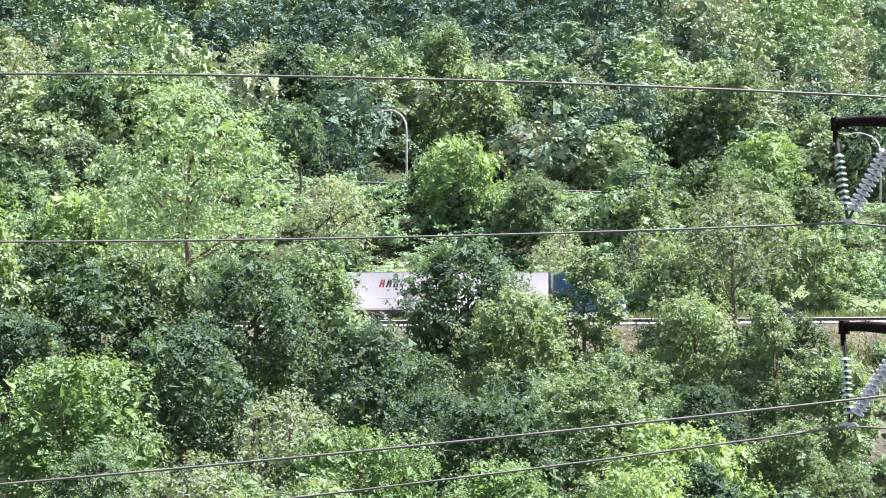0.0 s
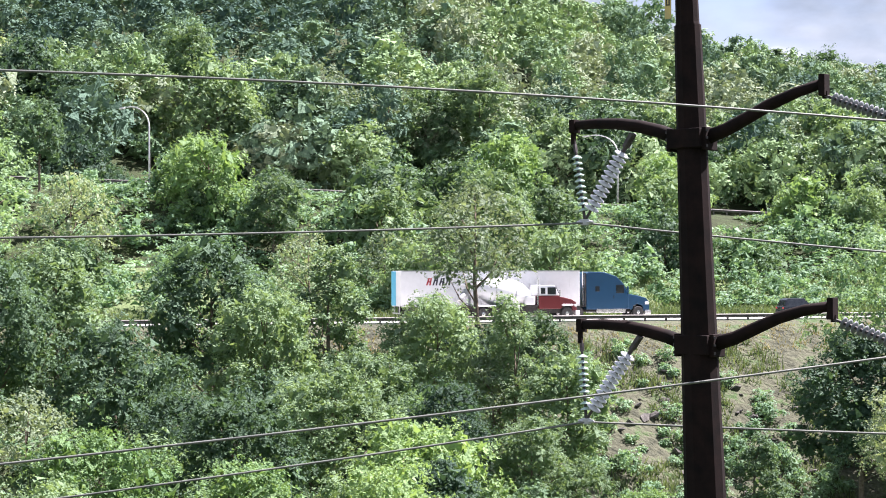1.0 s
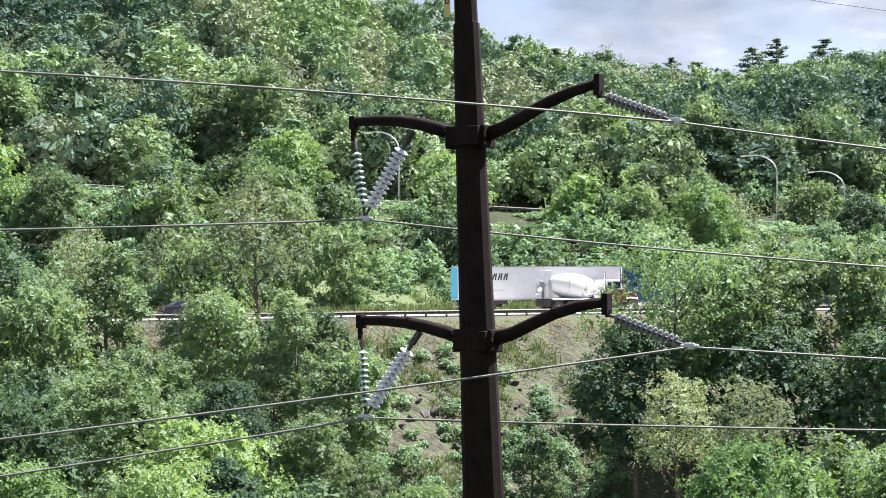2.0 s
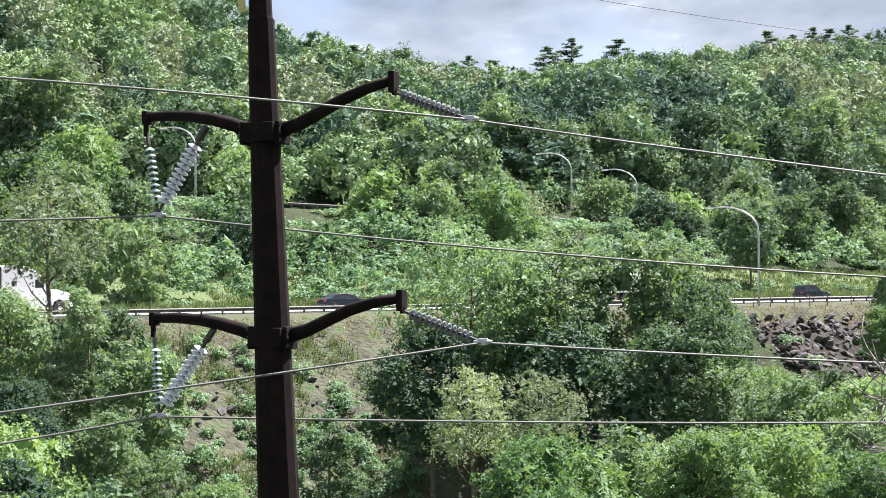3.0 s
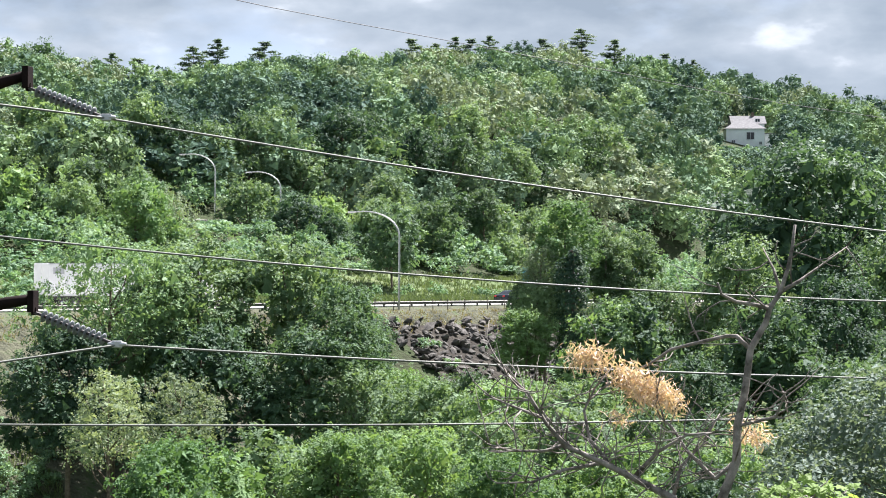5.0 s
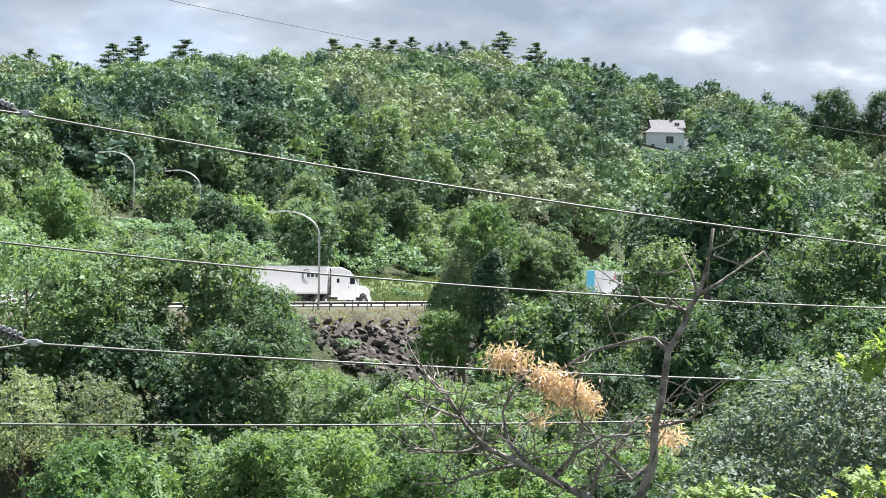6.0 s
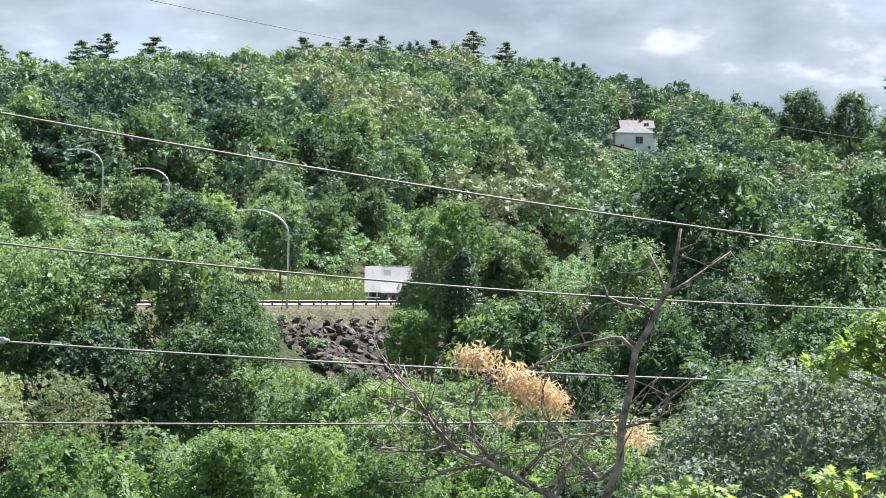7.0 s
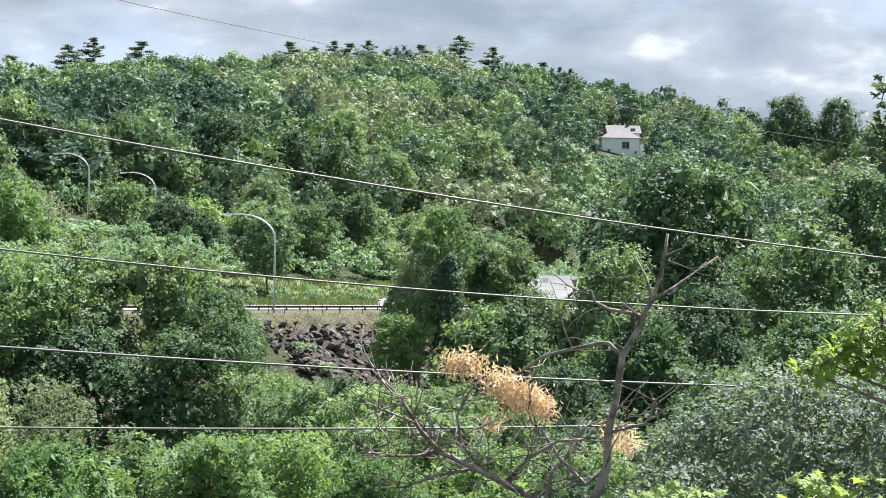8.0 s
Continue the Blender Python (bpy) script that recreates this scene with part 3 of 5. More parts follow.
# downstream side of the gorge
for row in (
    ("round_mid", 8.3, 162, 1.45, 2.3), ("round_mid", 9.3, 150, -0.2, 2.4), ("round_dark", 13.8, 190, 4.2, 6.2), ("round_mid", 17.4, 168, 2, 5),
    ("round_dark", 19.6, 200, 3.8, 5), ("tall_mid", 11.6, 150, 1.2, 3.2), ("round_dark", 14.6, 140, 0, 4), ("round_dark", 18, 130, -0.6, 4.5),
    ("round_mid", 12.2, 120, -1.4, 3.4), ("round_dark", 10.2, 112, -2.6, 3.2), ("round_dark", 15.2, 110, -2.6, 4), ("round_mid", 20.8, 118, -0.4, 4.2),
    ("round_mid", 9, 92, -4, 3), ("grey", 18, 50, -2.75, 9.5), ("bright", 11.4, 70, -5.3, 3.4), ("round_dark", 20.6, 92, -2, 4),
):
    plant(*row)
# trees on the bank between the carriageways
g_b = np.random.default_rng(63)
for i in range(104):
    az = g_b.uniform(-47, -17) if i < 42 else g_b.uniform(6, 23) if i < 58 else g_b.uniform(-16.5, 6.5)
    q = g_b.uniform(16, 48) if i < 58 else g_b.uniform(34, 57)
    d = (q + 140.8) / (math.sin(radians(az)) * ACROSS[0] + math.cos(radians(az)) * ACROSS[1])
    if abs(az + 32.4) < 1.6 and q > 20 or abs(az + 17.3) < 1.3 or abs(az + 13.6) < 1.6 or i >= 58 and (abs(az + 5.4) < 0.8 or abs(az + 3.1) < 0.7):
        continue
    top = float(ground_z(d * math.sin(radians(az)), d * math.cos(radians(az)))) + g_b.uniform(5, 11)
    kind = str(g_b.choice(["round_dark", "round_mid", "bright", "olive", "tall_mid"], p=[0.08, 0.40, 0.28, 0.14, 0.1]))
    plant(kind + "_fill", az, d, math.degrees(math.atan((top - EYE_Z) / d)), math.degrees(g_b.uniform(5.5, 9.5) / d))
# tall trees along the foot of the wooded hills
for i in range(52):
    az = -46.5 + i * 1.06 + g_b.uniform(-0.4, 0.4)
    q = g_b.uniform(86, 112)
    d = (q + 140.8) / (math.sin(radians(az)) * ACROSS[0] + math.cos(radians(az)) * ACROSS[1])
    top = float(ground_z(d * math.sin(radians(az)), d * math.cos(radians(az)))) + g_b.uniform(9, 17)
    kind = str(g_b.choice(["round_dark", "round_mid", "tall_mid", "olive"], p=[0.26, 0.38, 0.28, 0.08]))
    plant(kind + "_fill", az, d, math.degrees(math.atan((top - EYE_Z) / d)), math.degrees(g_b.uniform(8, 13) / d))
# further crowns that fill the gorge, lower towards the terrace
g_f = np.random.default_rng(99)
for i in range(95):
    az = g_f.uniform(-47, 24)
    el = g_f.uniform(-6.6, -0.6)
    if -18.8 < az < -9.8 or (-9.8 < az < 0.4 and el > -4.9) or (-1.6 < az < 6.0 and el > -3.6) or (az > 13 and el < -3.4):
        continue
    d = float(np.interp(el, (-6.6, -4, -0.6), (58, 80, 118))) + g_f.uniform(-4, 6)
    kind = g_f.choice(["round_dark", "round_mid", "tall_mid", "bright", "olive", "narrow"], p=[0.26, 0.3, 0.12, 0.2 if el < -3 else 0.1, 0.08, 0.04 if el < -3 else 0.14])
    plant(str(kind) + '_fill', az, d, el, g_f.uniform(2.4, 4.2) * (0.7 if kind == "narrow" else 1))


# ---------- far woods: joined crowns over the hills ----------
def dome_lobes(g, n):
    """Clumps over a broad dome, for a crown one unit wide and high."""
    out_l = [(0, 0, 0.42, 0.36, 0.36, 0.36)]
    swell = g.uniform(0, 6.28, 2)
    for i in range(n):
        zz = 1 - 1.25 * (i + 0.5) / n
        a = i * 2.39996 + g.uniform(-0.4, 0.4)
        rr = 0.36 * math.sqrt(1 - zz * zz) * (1 + 0.2 * math.sin(2 * a + swell[0]) + g.uniform(-0.12, 0.12))
        r = g.uniform(0.09, 0.19)
        out_l.append((rr * math.cos(a), rr * math.sin(a), 0.46 + 0.38 * zz + 0.06 * math.sin(a + swell[1]), r, r, r * g.uniform(0.6, 0.85)))
    return out_l


def woods(name, label, spots, mat, seed, size_near, size_far, per_tree, clumps=13):
    """Many uncountable crowns in one mesh; each crown a dome of leafy clumps."""
    g = np.random.default_rng(seed)
    leaves = []
    protos = []
    for i in range(10):
        lobes = dome_lobes(g, clumps)
        p, d = crown_points(lobes, 900, g, inner=0.08, ragged=0.2, fuzz=0.15)
        protos.append((p, d, np.concatenate([inner_leaves(lobes[:1], 60, g, 0.8, 0.2), inner_leaves(lobes[1:], 17, g, 0.8, 0.42)])))
    for x, y, z, wide, high in spots:
        f = min(max((math.hypot(x, y) - 230) / 420, 0), 1)
        n = int(per_tree * (1 - 0.45 * f))
        sz = size_near + (size_far - size_near) * f
        p, d, inside = protos[g.integers(10)]
        idx = g.choice(len(p), n // 4, replace=False)
        a = g.uniform(0, 6.28)
        rot = np.array(((math.cos(a), -math.sin(a), 0), (math.sin(a), math.cos(a), 0), (0, 0, 1))).T
        size, foot = np.array((wide, wide, high)), np.array((x, y, z))
        leaves.append(sprays_of((p[idx] @ rot) * size + foot, d[idx] @ rot, 4, sz, 1.9 * sz, g, wild=0.22))
        leaves.append((inside @ rot) * size + foot)
    ob = quads_object(name, np.concatenate(leaves), mat)
    return tagged(ob, label, "woods", kind="stuff")


def scatter(step, keep, g, x0, x1, y0, y1):
    gx, gy = np.meshgrid(np.arange(x0, x1, step), np.arange(y0, y1, step))
    gx = gx + g.uniform(-0.45, 0.45, gx.shape) * step
    gy = gy + g.uniform(-0.45, 0.45, gy.shape) * step
    x, y = gx.ravel(), gy.ravel()
    s, q = road_sq(x, y)
    az, r = np.degrees(np.arctan2(x, y)), np.hypot(x, y)
    ok = keep(s, q, az, r)
    return x[ok], y[ok], s[ok], q[ok], az[ok], r[ok]


def build_woods():
    g = np.random.default_rng(21)
    x, y, s, q, az, r = scatter(12.2, lambda s, q, az, r: (q > 82) & (az > -49) & (az < 24) & (r < hill_crest(np.clip(az, -60, 45))[1] + 25), g, -420, 330, 120, 760)
    house = (np.abs(az - 11.95) < 1.15) & (r > 455) & (r < 526)
    x, y, az, r = x[~house], y[~house], az[~house], r[~house]
    z = ground_z(x, y)
    wide = g.uniform(9.5, 16.5, len(x))
    high = g.uniform(9.5, 16, len(x)) + np.where((az > 8.5) & (r > 530), 2.5, 0)
    over = (np.abs(az - 11.95) < 1.15) & (r < 470) & (np.degrees(np.arctan((z + high - EYE_Z) / r)) > 4.0)
    x, y, z, wide, high = (v[~over] for v in (x, y, z, wide, high))
    hx, hy = np.radians(g.uniform(10.3, 13.6, 260)), g.uniform(430, 502, 260)
    hx, hy = hy * np.sin(hx), hy * np.cos(hx)
    hz = ground_z(hx, hy)
    room = EYE_Z + np.hypot(hx, hy) * math.tan(radians(4.05)) - hz
    ok = room > 1.2
    x, y, z = np.r_[x, hx[ok]], np.r_[y, hy[ok]], np.r_[z, hz[ok]]
    wide, high = np.r_[wide, g.uniform(4, 7, ok.sum())], np.r_[high, np.clip(room[ok] * g.uniform(0.7, 1.0, ok.sum()), 1, 6)]
    pick = np.clip(g.random(len(x)) + 0.22 * np.sin(x / 23) + 0.2 * np.sin(y / 31 + x / 40), 0, 0.999)
    words = ("deep green", "dark green", "bluish green", "green", "fresh green", "light green", "olive green")
    tone = np.searchsorted((0.13, 0.30, 0.46, 0.62, 0.76, 0.90), pick)
    for k in range(7):
        ok = tone == k
        woods("hill_woods", "dense " + words[k] + " broad-leaved woods covering the hills", list(zip(x[ok], y[ok], z[ok], wide[ok], high[ok])), HAZY_FAR_TONES[k], 5 + k, 0.27, 0.39, 1180, 15)
    # understorey along the foot of the hills
    x, y, s, q, az, r = scatter(7.4, lambda s, q, az, r: (q > 86) & (q < 140) & (az > -46) & (az < 23), g, -300, 260, 120, 560)
    z = ground_z(x, y)
    high = g.uniform(3.0, 7.0, len(x)) * np.interp(q, (86, 94), (0.6, 1.0))
    woods("hill_understorey", "green saplings and brush along the foot of the wooded hills", list(zip(x, y, z, g.uniform(4.5, 7.5, len(x)), high)), LEAF_BUSH, 15, 0.22, 0.28, 400, 6)
    # bushes on the slope between the carriageways, thinner over the grass by the lamp
    x, y, s, q, az, r = scatter(4.4, lambda s, q, az, r: (q > 17) & (q < 59) & (az > -48) & (az < 26) & ~((q < 32) & (az > -3) & (az < 8)) & ~((q > 38) & (np.abs(az + 13.6) < 1.0)), g, -260, 260, 70, 420)
    z = ground_z(x, y)
    wide = g.uniform(3.5, 7.5, len(x))
    high = np.clip(g.normal(3.6, 1.5, len(x)), 1.5, 8) * np.interp(q, (17, 26, 44, 52), (0.6, 1.0, 1.0, 0.22))
    woods("slope_bushes", "bright green scrub and saplings on the bank between the carriageways", list(zip(x, y, z, wide, high)), LEAF_BUSH, 6, 0.17, 0.22, 320, 5)
    # undergrowth on the valley side below the road
    x, y, s, q, az, r = scatter(6.0, lambda s, q, az, r: (q < -16) & (q > -95) & (az > -49) & (az < 26) & (r > 50)
                                & ~((az > -18.5) & (az < -10) & (q > -60)) & ~((az > -1.5) & (az < 5.5) & (q > -25)), g, -160, 140, 30, 240)
    z = ground_z(x, y)
    wide = g.uniform(4, 8, len(x))
    high = g.uniform(2.5, 6, len(x))
    woods("valley_undergrowth", "green undergrowth and saplings on the valley floor", list(zip(x, y, z, wide, high)), LEAF_BUSH, 8, 0.16, 0.18, 440, 5)


build_woods()

# ---------- transmission pole ----------
ARM = Vector((0.964, -0.266, 0))
POLE = Vector((-11.66, 43.5, 0))


def sag(a, b, drop, n=24):
    a, b = Vector(a), Vector(b)
    return [a.lerp(b, i / n) - Vector((0, 0, 4 * drop * (i / n) * (1 - i / n))) for i in range(n + 1)]


def build_pole():
    pole = empty("transmission_pole", pose(POLE.x, POLE.y, 0), "tall dark weathering-steel power pole with curved arms", "power pole")
    lean = Vector((0.968, 0.252, 0)) * -0.031
    bm = bmesh.new()

    def axis(z):
        return Vector((0, 0, z)) + lean * (z - 23.6)

    foot = float(ground_z(POLE.x, POLE.y)) - 0.5
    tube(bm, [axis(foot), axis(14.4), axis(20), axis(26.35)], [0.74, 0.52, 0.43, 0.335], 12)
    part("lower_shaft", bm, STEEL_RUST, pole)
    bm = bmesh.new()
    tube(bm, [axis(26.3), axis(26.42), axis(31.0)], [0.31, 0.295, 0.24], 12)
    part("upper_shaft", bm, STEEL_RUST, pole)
    turn = Matrix(((ARM.x, -ARM.y, 0, 0), (ARM.y, ARM.x, 0, 0), (0, 0, 1, 0), (0, 0, 0, 1)))
    for zc in (23.5, 18.38):
        bm = boxes((-0.46, 0.46, -0.44, 0.44, -0.24, 0.24), (-0.56, -0.44, -0.3, 0.3, -0.3, 0.27), (0.44, 0.56, -0.3, 0.3, -0.3, 0.27), bevel=0.02)
        bm.transform(Matrix.Translation(axis(zc)) @ turn)
        collar = part("collar", bm, STEEL_RUST, pole)
        bm = bmesh.new()
        for x in (-0.62, 0.62):
            for z in (-0.2, 0.0, 0.18):
                lathe(bm, ((0.03, -0.03), (0.03, 0.03)), 6, Matrix.Translation(axis(zc)) @ turn @ Matrix.Translation((x * 0.93, -0.26, z)))
        part("bolts", bm, DARK_FIT, collar)
    arms = {
        "UL": ((-0.42, 23.55), (-0.9, 23.74), (-1.5, 23.9), (-2.1, 24.0), (-2.8, 24.05), (-3.51, 24.04)),
        "UR": ((0.45, 23.52), (1.0, 23.70), (1.6, 23.96), (2.2, 24.24), (2.9, 24.48), (3.6, 24.66)),
        "LL": ((-0.42, 18.40), (-0.9, 18.56), (-1.5, 18.70), (-2.1, 18.80), (-2.8, 18.85), (-3.51, 18.84)),
        "LR": ((0.45, 18.40), (1.0, 18.56), (1.6, 18.82), (2.2, 19.07), (2.9, 19.26), (3.6, 19.36)),
    }
    ends = {}
    for key, pts in arms.items():
        bm = bmesh.new()
        base = lean * (-5.1 if key[0] == "L" else 0)
        line = [ARM * d + Vector((0, 0, z)) + base for d, z in pts]
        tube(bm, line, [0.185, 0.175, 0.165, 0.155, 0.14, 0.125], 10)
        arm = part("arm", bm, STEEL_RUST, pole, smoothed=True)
        tip = line[-1]
        bm = boxes((-0.08, 0.08, -0.15, 0.15, -0.32 if key[1] == "R" else -0.2, 0.2 if key[1] == "R" else 0.15), bevel=0.015)
        if key[1] == "L":
            add_box(bm, -0.09, 0.02, -0.04, 0.04, -0.5, -0.1)
        else:
            add_box(bm, -0.03, 0.1, -0.04, 0.04, -0.38, -0.2)
        bm.transform(Matrix.Translation(tip) @ turn)
        part("tip_plate", bm, STEEL_RUST, arm)
        ends[key] = tip + Vector((POLE.x, POLE.y, 0)) + Vector((0, 0, -0.42 if key[1] == "L" else -0.3))
    # sign on the shaft and step bolts
    bm = boxes((-0.14, 0.02, -0.02, 0.02, 0, 0.62), bevel=0.006)
    bm.transform(Matrix.Translation(axis(26.5) + Vector((-0.36, -0.28, 0.0))))
    sign = part("sign_plate", bm, SIGN_YELLOW, pole, "yellow warning plate with dark marks")
    bm = boxes((-0.11, -0.01, -0.024, -0.02, 0.33, 0.36), (-0.11, -0.08, -0.024, -0.02, 0.36, 0.52), (-0.04, -0.01, -0.024, -0.02, 0.36, 0.52), (-0.11, -0.01, -0.024, -0.02, 0.52, 0.55))
    bm.transform(Matrix.Translation(axis(26.5) + Vector((-0.36, -0.28, 0.0))))
    part("marks", bm, BLACK, sign)
    return ends


SIGN_YELLOW = material("yellow_enamel", (0.62, 0.48, 0.14), (0.5, 0.40, 0.16), 0.5, scale=5)
BLACK = material("black_rubber", (0.018, 0.018, 0.018), (0.04, 0.04, 0.04), 0.8, scale=6)
ENDS = build_pole()
CLAMPS = {"UR": Vector((-6.25, 42.0, 23.6)), "UL": Vector((-14.74, 44.35, 21.48)),
          "LR": Vector((-5.96, 41.93, 18.3)), "LL": Vector((-14.72, 44.3, 16.31))}


def insulator(a, b, discs, r, mat, label, f0=0.14, f1=0.86):
    """A string of cap-and-pin discs from a to b."""
    a, b = Vector(a), Vector(b)
    d = (b - a)
    turn = d.to_track_quat("Z", "Y").to_matrix().to_4x4()
    ins = empty("insulator_string", Matrix.Translation(a) @ turn, label, "insulator", "insulator strings of the pole")
    n = d.length
    bm = bmesh.new()
    tube(bm, ((0, 0, 0), (0, 0, n * f0)), 0.035 if f0 < 0.19 else 0.06, 8)
    add_box(bm, -0.05, 0.05, -0.03, 0.03, n * f0 * 0.2, n * f0 * 0.8)
    if f0 > 0.19:
        add_box(bm, -0.12, -0.06, -0.05, 0.05, -0.02, n * f0 * 0.75, bevel=0.01)
        add_box(bm, 0.06, 0.12, -0.05, 0.05, -0.02, n * f0 * 0.75, bevel=0.01)
    part("fitting", bm, DARK_FIT, ins)
    bm = bmesh.new()
    tube(bm, ((0, 0, n * f1), (0, 0, n)), 0.04, 8)
    part("end_fitting", bm, DARK_FIT, ins)
    bm = bmesh.new()
    tube(bm, ((0, 0, n * f0), (0, 0, n * f1)), 0.04, 8)
    part("core_rod", bm, DARK_FIT, ins)
    first = None
    step = n * (f1 - f0) / discs
    for i in range(discs):
        z = n * f0 + i * step
        if first is None:
            bm = lathe(bmesh.new(), ((0.05, step * 0.12), (0.065, step * 0.3), (r * 0.72, step * 0.36), (r, step * 0.56), (r * 0.97, step * 0.66), (r * 0.5, step * 0.6), (0.045, step * 0.64)), 18)
            first = part("disc", bm, mat, ins, smoothed=True)
            first.location = (0, 0, z)
        else:
            ob = new("disc", first.data)
            ob.parent = ins
            ob.location = (0, 0, z)
    return ins


for level in "UL":
    tip, clamp = ENDS[level + "L"], CLAMPS[level + "L"]
    insulator(tip, clamp + Vector((0, 0, 0.05)), 10, 0.14, GLASS_DISC, "hanging string of pale green glass insulator discs", 0.17, 0.9)
    base = Vector((POLE.x, POLE.y, 0)) + (Vector((0.968, 0.252, 0)) * -0.031 * -5.1 if level == "L" else Vector())
    start = base + ARM * -1.72 + Vector((0, 0, 23.72 if level == "U" else 18.55))
    insulator(start, clamp + Vector((0, 0, 0.06)), 12, 0.2, PORCELAIN, "slanting string of grey porcelain insulator discs", 0.2, 0.88)
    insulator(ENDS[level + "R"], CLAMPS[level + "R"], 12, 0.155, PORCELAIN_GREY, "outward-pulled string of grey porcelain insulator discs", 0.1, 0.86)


def cable(name, pts, r, mat, label, clamp=None):
    ob = empty(name, pose(0, 0, 0), label, "power line", "power lines")
    bm = bmesh.new()
    tube(bm, pts, r, 8)
    part("wire", bm, mat, ob, smoothed=True)
    if clamp is not None:
        bm = bmesh.new()
        for d in (-0.22, 0.22):
            tube(bm, (clamp + Vector((d, 0, 0.02)), clamp + Vector((d * 0.3, 0, 0.02))), (0.035, 0.07), 8)
        add_box(bm, clamp.x - 0.12, clamp.x + 0.12, clamp.y - 0.05, clamp.y + 0.05, clamp.z - 0.06, clamp.z + 0.1, bevel=0.02)
        part("clamp", bm, GALV, ob)
    return ob


# each conductor: height gained at 20 m and at 40 m along both sides of its clamp
LEFT_WAY, RIGHT_WAY = Vector((-0.867, -0.498, 0)), Vector((0.951, 0.310, 0))
for key, lz, rz in (("UR", (0.96, 0.85), (-2.28, -3.65)), ("UL", (-0.42, -0.10), (-1.74, -2.45)),
                    ("LR", (-2.15, -3.75), (-1.10, -1.55)), ("LL", (-2.45, -4.2), (-0.55, -0.52))):
    def rise(k, z):
        b = (z[1] - 2 * z[0]) / 800.0
        return (z[0] / 20 - 20 * b) * k + b * k * k
    c = CLAMPS[key]
    pts = [c + LEFT_WAY * k + Vector((0, 0, rise(k, lz))) for k in range(44, 0, -2)]
    pts += [c] + [c + RIGHT_WAY * k + Vector((0, 0, rise(k, rz))) for k in range(2, 62, 2)]
    cable("power_line", pts, 0.027, WIRE, "thick pale aluminium conductor clamped to the pole's insulators", c)
far_line = []
for i in range(13):
    f = i / 12
    az = -9 + f * 33
    el = float(np.interp(az, (-9, -4.3, 2.6, 7.7, 11.8, 16.3, 20, 26), (9.55, 8.6, 7.4, 6.44, 5.58, 4.85, 4.27, 3.4)))
    d = 95 + 150 * f
    far_line.append((d * math.sin(radians(az)), d * math.cos(radians(az)), EYE_Z + d * math.tan(radians(el))))
cable("power_line", far_line, 0.028, WIRE_DARK, "thin grey overhead line crossing high over the valley")


# ---------- street lamps ----------
LAMP_POLE = material("grey_lamp_steel", (0.40, 0.42, 0.42), (0.50, 0.51, 0.50), 0.5, 0.4, scale=3)


def street_lamp():
    lamp = empty("street_lamp", pose(0, 0, 0), "grey steel street lamp with a long curved arm", "street lamp", "street lamps")
    bm = bmesh.new()
    pts = [(0, 0, -2.0), (0, 0, 5.0), (0, 0, 8.0)]
    for i in range(1, 9):
        a = radians(90 * i / 8)
        pts.append((-3.9 * (1 - math.cos(a)), 0, 8.0 + 2.5 * math.sin(a)))
    pts.append((-4.8, 0, 10.45))
    tube(bm, pts, [0.12, 0.11, 0.095] + [0.085 - 0.004 * i for i in range(9)], 8)
    part("post", bm, LAMP_POLE, lamp, smoothed=True)
    part("base", boxes((-0.22, 0.22, -0.22, 0.22, -0.3, 0.55), bevel=0.05), LAMP_POLE, lamp)
    bm = boxes((-5.6, -4.7, -0.14, 0.14, 10.34, 10.52), bevel=0.05)
    part("lamp_head", bm, GALV, lamp)
    return lamp


LAMP = street_lamp()


def put_lamp(az, top_el, q, first=False):
    a = radians(az)
    k = (q + 140.8) / (math.sin(a) * ACROSS[0] + math.cos(a) * ACROSS[1])
    x, y = k * math.sin(a), k * math.cos(a)
    m = pose(x, y, EYE_Z + k * math.tan(radians(top_el)) - 10.55, 0, 0, -22)
    if first:
        LAMP.matrix_basis = m
    else:
        copy_thing(LAMP, m)


put_lamp(0.83, 2.01, -8.6, True)
for az, el in ((-32.0, 5.6), (-17.06, 4.68), (-5.05, 3.8), (-2.97, 3.25), (4.42, 2.12), (4.65, 3.14)):
    put_lamp(az, el, 61.6 if el != 3.14 else 95)


# ---------- guard rail and fence ----------
RAIL_M = material("weathered_guard_rail", (0.10, 0.095, 0.09), (0.19, 0.18, 0.165), 0.65, 0.3, scale=2.5)


def guard_rail(s0, s1, q, zf, label):
    rail = empty("guard_rail", pose(0, 0, 0), label, "guard rail")
    ss = np.arange(s0, s1, 1.9)
    prof = ((-0.02, 0.42), (-0.1, 0.47), (-0.1, 0.53), (-0.02, 0.575), (-0.1, 0.62), (-0.1, 0.68), (-0.02, 0.73), (0.0, 0.73), (0.0, 0.42))
    bm = bmesh.new()
    rings = []
    for s in ss[::4]:
        rings.append([bm.verts.new((*at_road(s, q + dq), float(zf(s)) + dz)) for dq, dz in prof])
    for a, b in zip(rings, rings[1:]):
        for k in range(len(prof)):
            bm.faces.new((a[k], a[(k + 1) % len(prof)], b[(k + 1) % len(prof)], b[k]))
    part("beam", bm, RAIL_M, rail)
    me = None
    for s in ss:
        if me is None:
            first = part("post", boxes((-0.06, 0.06, -0.09, 0.09, -0.6, 0.70)), RAIL_M, rail)
            me = first.data
            ob = first
        else:
            ob = new("post", me)
            ob.parent = rail
        x, y = at_road(s, q + 0.12)
        ob.location = (x, y, float(zf(s)))
        ob.rotation_euler = (0, 0, math.atan2(ALONG[1], ALONG[0]))


